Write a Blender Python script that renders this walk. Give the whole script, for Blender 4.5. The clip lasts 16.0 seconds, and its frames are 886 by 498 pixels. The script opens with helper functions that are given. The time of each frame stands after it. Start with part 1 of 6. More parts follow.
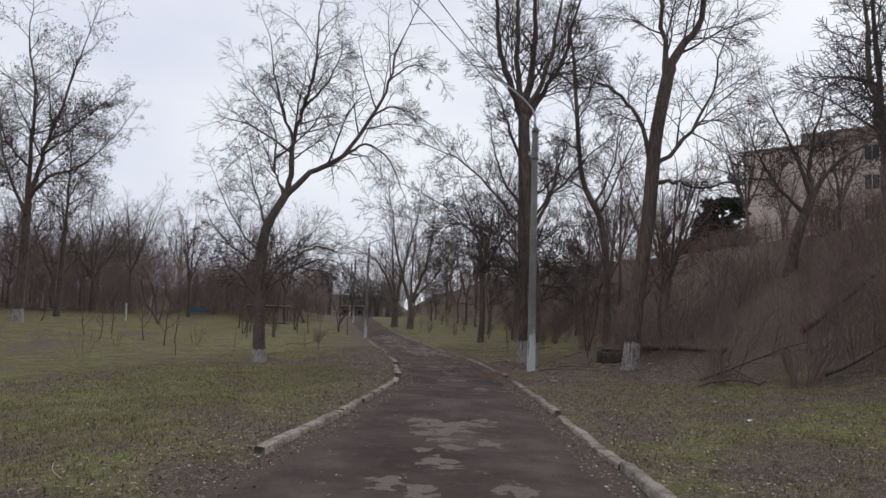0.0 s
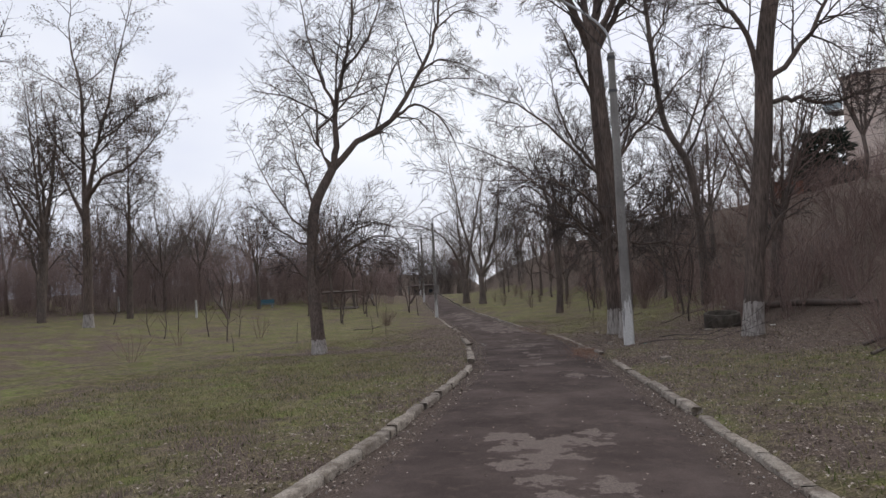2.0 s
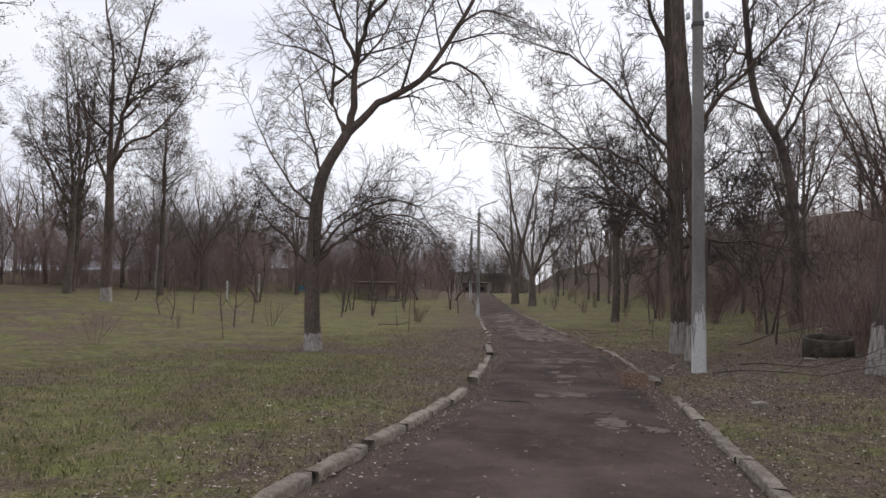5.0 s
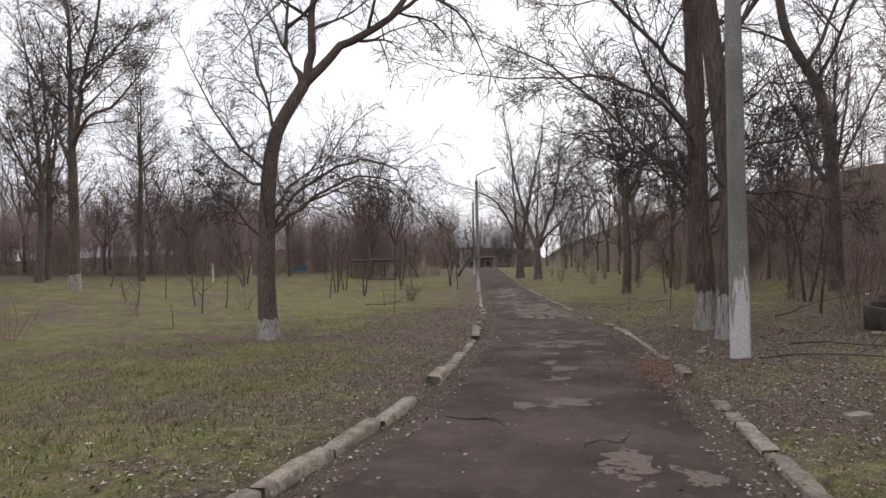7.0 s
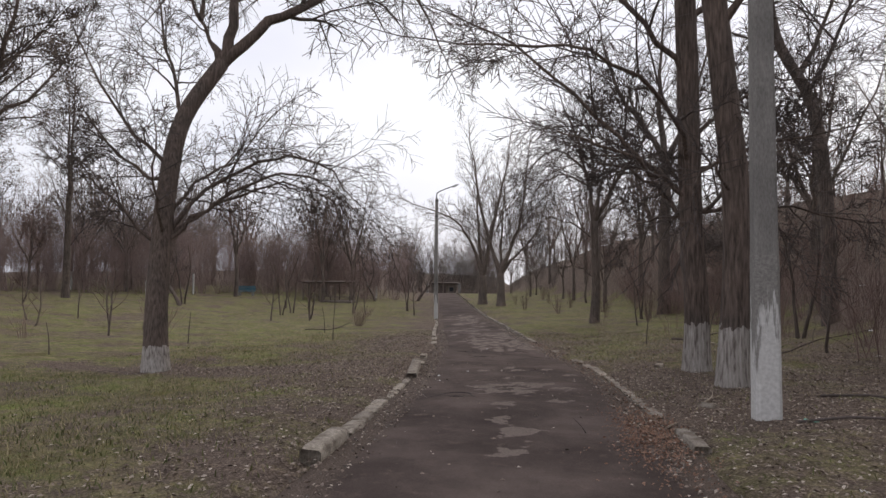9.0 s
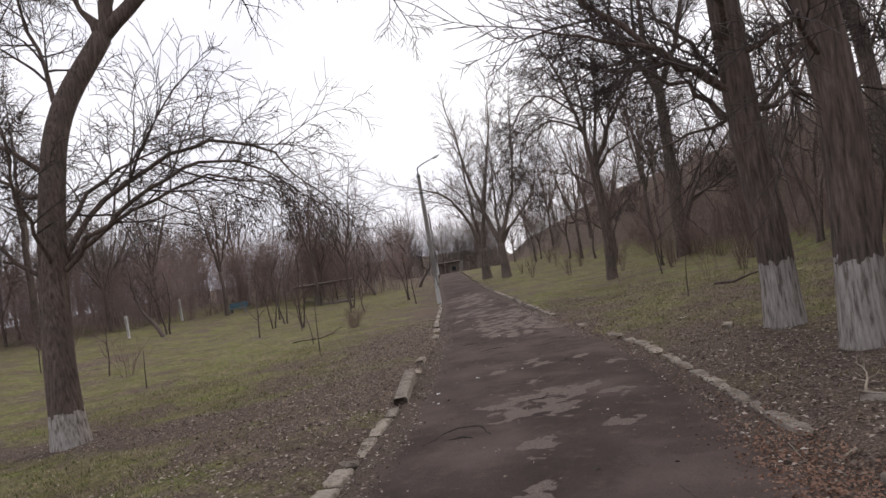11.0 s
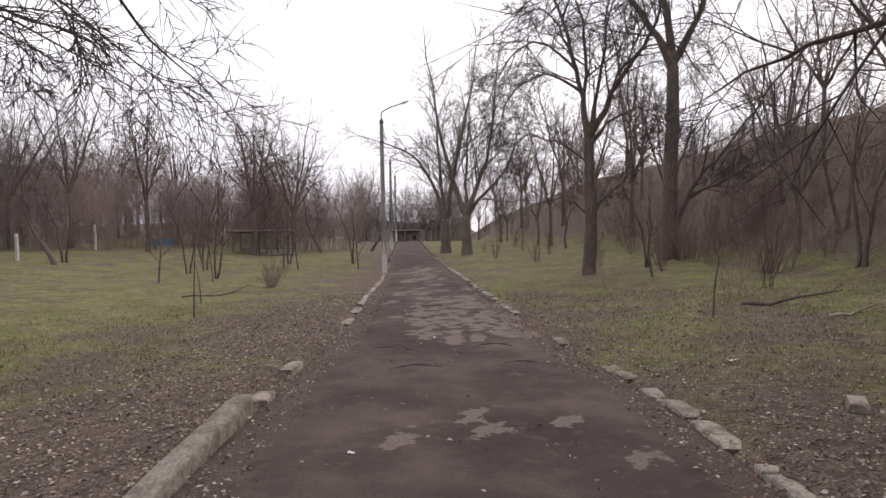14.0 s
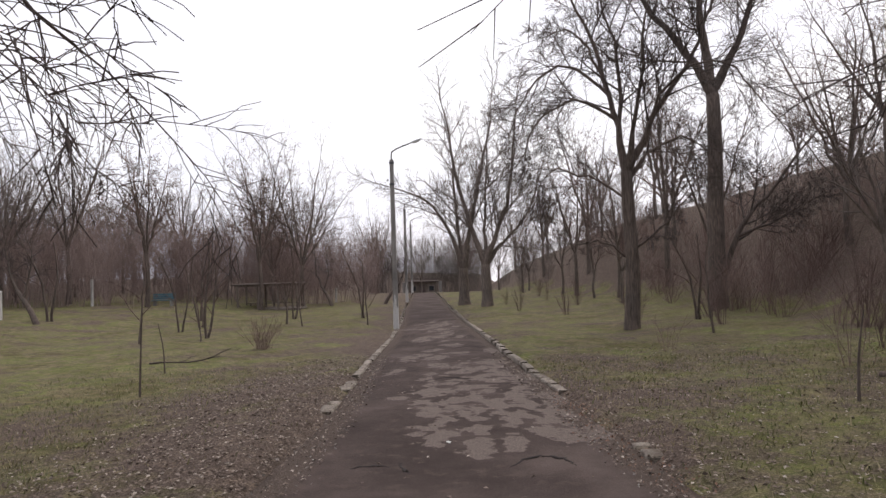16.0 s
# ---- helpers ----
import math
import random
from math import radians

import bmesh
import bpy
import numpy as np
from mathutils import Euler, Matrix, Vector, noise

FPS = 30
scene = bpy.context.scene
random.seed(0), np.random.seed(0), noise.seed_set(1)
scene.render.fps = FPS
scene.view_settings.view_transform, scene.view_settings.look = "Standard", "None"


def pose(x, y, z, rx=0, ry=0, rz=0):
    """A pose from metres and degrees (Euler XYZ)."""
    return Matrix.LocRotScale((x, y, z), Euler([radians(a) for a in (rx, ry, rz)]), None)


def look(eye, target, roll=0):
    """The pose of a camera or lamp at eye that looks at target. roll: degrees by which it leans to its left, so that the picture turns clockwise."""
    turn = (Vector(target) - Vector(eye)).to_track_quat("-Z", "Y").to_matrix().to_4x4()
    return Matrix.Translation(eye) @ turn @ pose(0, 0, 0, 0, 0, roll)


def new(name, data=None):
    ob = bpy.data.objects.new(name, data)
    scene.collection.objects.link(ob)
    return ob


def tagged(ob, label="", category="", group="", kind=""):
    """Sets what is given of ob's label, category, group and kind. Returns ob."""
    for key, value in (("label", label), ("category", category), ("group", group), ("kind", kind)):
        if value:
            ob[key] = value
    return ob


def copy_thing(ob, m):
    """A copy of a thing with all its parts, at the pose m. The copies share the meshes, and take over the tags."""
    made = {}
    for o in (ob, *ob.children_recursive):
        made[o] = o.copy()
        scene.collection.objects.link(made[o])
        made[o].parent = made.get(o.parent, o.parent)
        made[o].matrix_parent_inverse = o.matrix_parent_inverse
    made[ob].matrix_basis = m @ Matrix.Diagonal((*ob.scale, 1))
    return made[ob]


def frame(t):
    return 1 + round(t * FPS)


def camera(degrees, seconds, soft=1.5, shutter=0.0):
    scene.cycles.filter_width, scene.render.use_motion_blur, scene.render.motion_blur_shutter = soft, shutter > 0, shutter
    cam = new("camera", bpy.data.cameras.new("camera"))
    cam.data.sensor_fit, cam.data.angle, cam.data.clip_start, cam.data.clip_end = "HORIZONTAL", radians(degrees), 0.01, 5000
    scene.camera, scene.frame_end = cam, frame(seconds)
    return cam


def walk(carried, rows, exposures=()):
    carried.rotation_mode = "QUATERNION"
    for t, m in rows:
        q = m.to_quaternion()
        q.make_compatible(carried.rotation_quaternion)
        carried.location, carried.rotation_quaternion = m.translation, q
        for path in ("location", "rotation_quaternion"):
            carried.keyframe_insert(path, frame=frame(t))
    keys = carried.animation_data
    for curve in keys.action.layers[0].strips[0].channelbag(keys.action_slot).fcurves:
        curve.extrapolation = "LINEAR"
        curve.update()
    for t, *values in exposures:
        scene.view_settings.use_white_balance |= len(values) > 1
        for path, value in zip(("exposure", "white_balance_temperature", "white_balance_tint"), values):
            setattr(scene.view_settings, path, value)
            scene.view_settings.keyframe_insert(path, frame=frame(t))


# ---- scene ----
cam = camera(70.5, 16.0)
PATH = [
    (0, (0.301, -0.98, 1.343), (0.277, 1.016, 1.466), 2.0),
    (0.5, (0.237, -0.187, 1.318), (0.232, 1.811, 1.413), -0.7),
    (1, (0.145, 0.646, 1.305), (0.048, 2.643, 1.375), -2.0),
    (1.5, (0.118, 1.537, 1.237), (0.013, 3.534, 1.271), -4.7),
    (2, (0.199, 2.336, 1.184), (-0.042, 4.321, 1.229), -2.8),
    (2.5, (0.292, 3.254, 1.111), (0.129, 5.247, 1.17), -2.3),
    (3, (0.368, 4.167, 1.082), (0.282, 6.164, 1.163), 1.2),
    (3.5, (0.486, 4.995, 1.024), (0.385, 6.989, 1.134), 2.6),
    (4, (0.553, 5.71, 0.959), (0.286, 7.691, 1.016), 4.2),
    (4.2, (0.622, 5.968, 0.931), (0.294, 7.94, 0.977), 3.7),
    (6.3, (0.903, 9.295, 0.568), (0.427, 11.237, 0.596), -0.4),
    (6.5, (0.902, 9.654, 0.537), (0.433, 11.598, 0.535), -0.8),
    (7, (0.984, 10.622, 0.519), (0.521, 12.567, 0.488), -1.2),
    (7.5, (0.975, 11.484, 0.456), (0.568, 13.443, 0.48), -2.4),
    (8, (0.968, 12.24, 0.414), (0.578, 14.2, 0.499), 0.8),
    (8.5, (0.966, 13.043, 0.304), (0.595, 15.006, 0.404), 0.1),
    (9, (0.929, 13.88, 0.23), (0.57, 15.846, 0.281), 0.4),
    (9.2, (0.917, 14.232, 0.191), (0.55, 16.198, 0.207), -1.4),
    (11.3, (0.599, 17.871, 0.094), (0.237, 19.838, 0.066), -9.6),
    (11.5, (0.573, 18.216, 0.058), (0.237, 20.187, 0.007), -8.1),
    (12, (0.556, 19.126, 0.01), (0.316, 21.11, -0.059), -6.2),
    (12.5, (0.477, 19.947, -0.083), (0.249, 21.932, -0.159), -4.2),
    (13, (0.53, 20.897, -0.147), (0.279, 22.878, -0.272), -1.9),
    (13.5, (0.387, 21.708, -0.221), (0.136, 23.688, -0.342), -1.6),
    (14, (0.35, 22.617, -0.281), (0.09, 24.597, -0.393), -0.9),
    (14.5, (0.2, 23.425, -0.353), (-0.061, 25.405, -0.456), -0.4),
    (15, (0.137, 24.326, -0.428), (-0.113, 26.309, -0.507), -1.0),
    (15.5, (-0.02, 25.046, -0.417), (-0.309, 27.025, -0.469), -1.7),
    (16, (-0.059, 25.891, -0.39), (-0.373, 27.866, -0.34), -1.8),
]
EXPOSURES = [(0.0, -0.22, 6480, 10), (3.5, 0.0, 6640, 11), (4.2, -0.05, 6680, 11), (7.0, 0.28, 6880, 11), (9.0, 0.03, 6840, 12), (12.5, 0.32, 6950, 15), (14.5, 0.46, 6950, 16), (16.0, 0.24, 6900, 14)]
walk(cam, [(t, look(eye, target, roll)) for t, eye, target, roll in PATH], EXPOSURES)

# ---- sky and sun ----
world = bpy.data.worlds.new("overcast")
scene.world = world
world.use_nodes = True
wn, wl = world.node_tree.nodes, world.node_tree.links
wn.clear()


def wnode(kind, **sets):
    n = wn.new(kind)
    for k, v in sets.items():
        n.inputs[k].default_value = v
    return n


sky = wn.new("ShaderNodeTexSky")
sky.sky_type, sky.sun_disc = "NISHITA", False
sky.sun_elevation, sky.sun_rotation = radians(43), radians(25)
sky.dust_density = 2.0
sky_bg = wnode("ShaderNodeBackground", Strength=0.1)
wl.new(sky.outputs[0], sky_bg.inputs["Color"])
coord = wn.new("ShaderNodeTexCoord")
stretch = wn.new("ShaderNodeMapping")
stretch.inputs["Scale"].default_value = (1.0, 1.0, 2.6)
cloud = wnode("ShaderNodeTexNoise", Scale=1.7, Detail=4.0, Roughness=0.45)
wl.new(coord.outputs["Generated"], stretch.inputs[0])
wl.new(stretch.outputs[0], cloud.inputs["Vector"])
ramp = wn.new("ShaderNodeValToRGB")
ramp.color_ramp.elements[0].position, ramp.color_ramp.elements[0].color = 0.34, (0.65, 0.69, 0.84, 1)
ramp.color_ramp.elements[1].position, ramp.color_ramp.elements[1].color = 0.68, (0.90, 0.925, 0.985, 1)
wl.new(cloud.outputs[0], ramp.inputs[0])
cloud_bg = wnode("ShaderNodeBackground", Strength=1.19)
wl.new(ramp.outputs[0], cloud_bg.inputs["Color"])
both = wnode("ShaderNodeMixShader", Fac=0.88)
wl.new(sky_bg.outputs[0], both.inputs[1])
wl.new(cloud_bg.outputs[0], both.inputs[2])
wout = wn.new("ShaderNodeOutputWorld")
wl.new(both.outputs[0], wout.inputs["Surface"])

sun = new("sun", bpy.data.lights.new("sun", "SUN"))
sun.data.energy, sun.data.angle, sun.data.color = 1.3, radians(50), (1.0, 0.95, 0.88)
sun.matrix_world = look((12, 26, 27), (0, 0, 0))


# ---- materials ----
def material(name, rough=0.9):
    m = bpy.data.materials.new(name)
    m.use_nodes = True
    b = m.node_tree.nodes["Principled BSDF"]
    b.inputs["Roughness"].default_value = rough
    b.inputs["Specular IOR Level"].default_value = 0.25
    return m, m.node_tree.nodes, m.node_tree.links, b


def add(nodes, kind, **sets):
    n = nodes.new(kind)
    for k, v in sets.items():
        n.inputs[k.replace("_", " ")].default_value = v
    return n


def noise_of(nodes, links, scale, detail=4.0, rough=0.55, coords="Object", stretch=None):
    c = nodes.new("ShaderNodeTexCoord")
    n = add(nodes, "ShaderNodeTexNoise", Scale=scale, Detail=detail, Roughness=rough)
    if stretch:
        mp = add(nodes, "ShaderNodeMapping", Scale=stretch)
        links.new(c.outputs[coords], mp.inputs[0])
        links.new(mp.outputs[0], n.inputs["Vector"])
    else:
        links.new(c.outputs[coords], n.inputs["Vector"])
    return n.outputs[0]


def ramp_of(nodes, links, fac, stops):
    r = nodes.new("ShaderNodeValToRGB")
    e = r.color_ramp.elements
    while len(e) < len(stops):
        e.new(0.5)
    for el, (p, c) in zip(e, stops):
        el.position, el.color = p, (*c, 1) if len(c) == 3 else c
    links.new(fac, r.inputs[0])
    return r.outputs[0]


def mix(nodes, links, fac, a, b, how="MIX"):
    m = nodes.new("ShaderNodeMix")
    m.data_type, m.blend_type = "RGBA", how
    for socket, v in ((m.inputs[0], fac), (m.inputs[6], a), (m.inputs[7], b)):
        if isinstance(v, (int, float)):
            socket.default_value = v
        elif isinstance(v, tuple):
            socket.default_value = (*v, 1)
        else:
            links.new(v, socket)
    return m.outputs[2]


def bump(nodes, links, bsdf, height, strength=0.4, distance=0.02):
    b = add(nodes, "ShaderNodeBump", Strength=strength, Distance=distance)
    links.new(height, b.inputs["Height"])
    links.new(b.outputs[0], bsdf.inputs["Normal"])


def simple(name, a, b, scale=3.0, rough=0.9, relief=0.3, fine=40.0, metal=0.0, distance=0.01, coords="Object", stretch=None):
    """Two tones mixed by broad noise, speckled and embossed by a fine one."""
    m, n, l, s = material(name, rough)
    big = noise_of(n, l, scale, 5.0, coords=coords, stretch=stretch)
    small = noise_of(n, l, fine, 3.0, coords=coords, stretch=stretch)
    col = ramp_of(n, l, big, [(0.33, a), (0.67, b)])
    speck = ramp_of(n, l, small, [(0.3, (0.72, 0.72, 0.72)), (0.7, (1.2, 1.2, 1.2))])
    l.new(mix(n, l, 0.8, col, speck, "MULTIPLY"), s.inputs["Base Color"])
    s.inputs["Metallic"].default_value = metal
    bump(n, l, s, small, relief, distance)
    return m


def bark(name, a, b, whitewash=0.0):
    """Furrowed bark; whitewash is the height above the foot up to which lime is brushed on."""
    m, n, l, s = material(name, 0.95)
    furrow = noise_of(n, l, 24.0, 5.0, 0.62, stretch=(1, 1, 0.12))
    broad = noise_of(n, l, 1.3, 4.0)
    col = ramp_of(n, l, furrow, [(0.32, a), (0.66, b)])
    tint = ramp_of(n, l, broad, [(0.3, (0.75, 0.76, 0.74)), (0.7, (1.2, 1.12, 1.05))])
    col = mix(n, l, 0.9, col, tint, "MULTIPLY")
    if whitewash:
        c = n.new("ShaderNodeTexCoord")
        x = n.new("ShaderNodeSeparateXYZ")
        l.new(c.outputs["Object"], x.inputs[0])
        rag = noise_of(n, l, 7.0, 4.0)
        edge = n.new("ShaderNodeMath")
        edge.operation = "MULTIPLY_ADD"
        l.new(rag, edge.inputs[0])
        edge.inputs[1].default_value = 0.5
        edge.inputs[2].default_value = whitewash - 0.25
        below = n.new("ShaderNodeMath")
        below.operation = "LESS_THAN"
        l.new(x.outputs[2], below.inputs[0])
        l.new(edge.outputs[0], below.inputs[1])
        lime = ramp_of(n, l, furrow, [(0.36, (0.13, 0.11, 0.098)), (0.48, (0.29, 0.262, 0.238)), (0.68, (0.43, 0.40, 0.37))])
        col = mix(n, l, below.outputs[0], col, lime)
    l.new(col, s.inputs["Base Color"])
    bump(n, l, s, furrow, 0.8, 0.03)
    return m


BARK = bark("bark", (0.060, 0.050, 0.045), (0.182, 0.149, 0.133))
BARK_LIMED = bark("limed bark", (0.052, 0.041, 0.036), (0.175, 0.138, 0.121), 1.0)
BARK_FAINT = bark("faintly limed bark", (0.052, 0.041, 0.036), (0.165, 0.130, 0.114), 0.62)
BARK_GREY = bark("grey bark", (0.075, 0.063, 0.056), (0.22, 0.185, 0.165))
TWIG = simple("twig bark", (0.062, 0.050, 0.046), (0.112, 0.091, 0.083), 1.5, 0.9, 0.1)
TWIG_GREY = simple("grey twig bark", (0.13, 0.108, 0.098), (0.22, 0.185, 0.165), 1.5, 0.9, 0.1)
TWIG_RED = simple("reddish twig bark", (0.12, 0.082, 0.070), (0.20, 0.142, 0.124), 0.7, 0.9, 0.1)
SCRUB = simple("dry scrub", (0.22, 0.162, 0.145), (0.34, 0.262, 0.238), 0.25, 0.95, 0.1)
SCRUB_BANK = simple("dry bank scrub", (0.175, 0.118, 0.102), (0.285, 0.205, 0.180), 0.25, 0.95, 0.1)
SEEDS = simple("withered leaves", (0.10, 0.078, 0.066), (0.19, 0.148, 0.122), 2.0, 0.9, 0.1)
NEEDLES = simple("needles", (0.012, 0.020, 0.014), (0.035, 0.052, 0.036), 3.0, 0.8, 0.1)
CONCRETE = simple("weathered concrete", (0.17, 0.16, 0.15), (0.30, 0.285, 0.265), 1.6, 0.92, 0.4, 55.0, stretch=(1, 1, 0.35))


def kerb_material():
    """Grey concrete, lichened and grimed with soil in blotches."""
    m, n, l, s = material("old kerb concrete", 0.95)
    small = noise_of(n, l, 45.0, 4.0, 0.7, coords="Generated", stretch=(0.2, 1, 0.15))
    tone = ramp_of(n, l, small, [(0.3, (0.19, 0.166, 0.142)), (0.52, (0.34, 0.305, 0.265)), (0.72, (0.48, 0.44, 0.385))])
    info = n.new("ShaderNodeObjectInfo")
    shade = ramp_of(n, l, info.outputs["Random"], [(0.0, (0.72, 0.70, 0.68)), (1.0, (1.08, 1.06, 1.02))])
    geo = n.new("ShaderNodeNewGeometry")
    blotch = add(n, "ShaderNodeTexNoise", Scale=5.0, Detail=6.0, Roughness=0.65)
    l.new(geo.outputs["Position"], blotch.inputs["Vector"])
    soil = ramp_of(n, l, blotch.outputs[0], [(0.46, (0, 0, 0)), (0.64, (0.85, 0.85, 0.85))])
    col = mix(n, l, soil, mix(n, l, 1.0, tone, shade, "MULTIPLY"), (0.125, 0.098, 0.076))
    l.new(col, s.inputs["Base Color"])
    grain = add(n, "ShaderNodeTexNoise", Scale=38.0, Detail=4.0, Roughness=0.7)
    l.new(geo.outputs["Position"], grain.inputs["Vector"])
    bump(n, l, s, grain.outputs[0], 0.8, 0.02)
    return m


KERB = kerb_material()

MOSSY = simple("mossy concrete", (0.052, 0.045, 0.036), (0.125, 0.108, 0.088), 5.0, 0.95, 0.5, 40.0)
STEEL = simple("dull painted steel", (0.06, 0.06, 0.065), (0.12, 0.12, 0.13), 4.0, 0.6, 0.1, metal=0.1)
LAMP_GREY = simple("lamp housing", (0.42, 0.43, 0.45), (0.58, 0.59, 0.60), 4.0, 0.45, 0.05)
LAMP_GLASS = simple("lamp cover", (0.55, 0.55, 0.53), (0.7, 0.7, 0.68), 4.0, 0.2, 0.02)
WIRE = simple("black cable", (0.03, 0.03, 0.032), (0.05, 0.05, 0.05), 5.0, 0.6, 0.05)
LIME = simple("lime wash", (0.42, 0.41, 0.39), (0.62, 0.61, 0.59), 4.0, 0.95, 0.4, 22.0, stretch=(1, 1, 0.3))


def peeling_lime(top):
    """Lime brushed over concrete up to a ragged edge below the top, worn through in streaks."""
    m, n, l, s = material("peeling lime", 0.95)
    c = n.new("ShaderNodeTexCoord")
    x = n.new("ShaderNodeSeparateXYZ")
    l.new(c.outputs["Object"], x.inputs[0])
    streak = noise_of(n, l, 11.0, 5.0, 0.62, stretch=(1, 1, 0.12))
    fall = n.new("ShaderNodeMapRange")
    l.new(x.outputs[2], fall.inputs[0])
    for k, v in ((1, 0.0), (2, top), (3, 0.26), (4, -0.12)):
        fall.inputs[k].default_value = v
    total = n.new("ShaderNodeMath")
    l.new(streak, total.inputs[0])
    l.new(fall.outputs[0], total.inputs[1])
    fac = ramp_of(n, l, total.outputs[0], [(0.49, (0, 0, 0)), (0.56, (1, 1, 1))])
    grey = ramp_of(n, l, noise_of(n, l, 40.0), [(0.3, (0.17, 0.16, 0.15)), (0.7, (0.29, 0.275, 0.255))])
    white = ramp_of(n, l, noise_of(n, l, 22.0), [(0.3, (0.46, 0.45, 0.43)), (0.7, (0.64, 0.63, 0.61))])
    l.new(mix(n, l, fac, grey, white), s.inputs["Base Color"])
    bump(n, l, s, streak, 0.4, 0.008)
    return m


LIME_PEELING = peeling_lime(1.9)
PANEL = simple("facade render", (0.56, 0.455, 0.39), (0.68, 0.565, 0.49), 0.35, 0.9, 0.2, 8.0)
PARAPET = simple("reddish parapet", (0.26, 0.19, 0.165), (0.36, 0.275, 0.24), 0.5, 0.9, 0.2, 8.0)
BALCONY = simple("pale blue balcony sheet", (0.36, 0.44, 0.46), (0.50, 0.57, 0.58), 1.0, 0.7, 0.1, 9.0)
GLASS = simple("dark window glass", (0.03, 0.035, 0.04), (0.06, 0.065, 0.07), 1.0, 0.08, 0.0)
FRAME = simple("white window frame", (0.5, 0.5, 0.5), (0.62, 0.62, 0.6), 2.0, 0.6, 0.05)
BRICK = simple("red brickwork", (0.22, 0.085, 0.05), (0.33, 0.14, 0.09), 2.0, 0.9, 0.3, 14.0)
TIN = simple("rusty sheet roof", (0.07, 0.055, 0.05), (0.14, 0.11, 0.095), 1.5, 0.8, 0.2, 10.0)
TIMBER = simple("grey timber", (0.11, 0.09, 0.075), (0.22, 0.185, 0.16), 2.0, 0.9, 0.3, 25.0, stretch=(1, 1, 0.2))
BLUE = simple("faded blue paint", (0.05, 0.13, 0.17), (0.10, 0.21, 0.26), 2.0, 0.8, 0.1, 12.0)
PAPER = simple("litter paper", (0.6, 0.6, 0.58), (0.75, 0.75, 0.73), 9.0, 0.8, 0.1)
PLASTIC = simple("green plastic", (0.05, 0.25, 0.19), (0.09, 0.33, 0.26), 9.0, 0.4, 0.05)
PALE_STICK = simple("peeled stick", (0.27, 0.22, 0.17), (0.42, 0.36, 0.29), 6.0, 0.9, 0.2)
PATCH = simple("worn pale asphalt", (0.080, 0.063, 0.055), (0.160, 0.132, 0.116), 3.5, 0.95, 0.7, 38.0, distance=0.012)
CRACK = simple("broken asphalt lip", (0.018, 0.014, 0.013), (0.05, 0.04, 0.036), 5.0, 0.95, 0.6, 40.0)
RUBBLE = simple("crushed brick", (0.19, 0.105, 0.072), (0.32, 0.20, 0.145), 5.0, 0.95, 0.8, 45.0)


def island_tones(name, stops, rough=0.9):
    """One colour a piece, drawn from the stops."""
    m, n, l, s = material(name, rough)
    g = n.new("ShaderNodeNewGeometry")
    col = ramp_of(n, l, g.outputs["Random Per Island"], stops)
    spot = noise_of(n, l, 60.0, 2.0)
    tone = ramp_of(n, l, spot, [(0.3, (0.75, 0.75, 0.75)), (0.7, (1.15, 1.15, 1.15))])
    l.new(mix(n, l, 0.7, col, tone, "MULTIPLY"), s.inputs["Base Color"])
    return m


GRASS = island_tones("grass blades", [(0.0, (0.070, 0.092, 0.030)), (0.3, (0.135, 0.146, 0.056)), (0.6, (0.24, 0.208, 0.108)), (1.0, (0.38, 0.32, 0.20))])
LEAF = island_tones("dead leaves", [(0.0, (0.085, 0.064, 0.053)), (0.25, (0.15, 0.114, 0.093)), (0.7, (0.26, 0.205, 0.168)), (1.0, (0.48, 0.42, 0.36))])
GRIT = island_tones("grit", [(0.0, (0.07, 0.06, 0.055)), (0.5, (0.17, 0.15, 0.13)), (1.0, (0.38, 0.35, 0.32))])


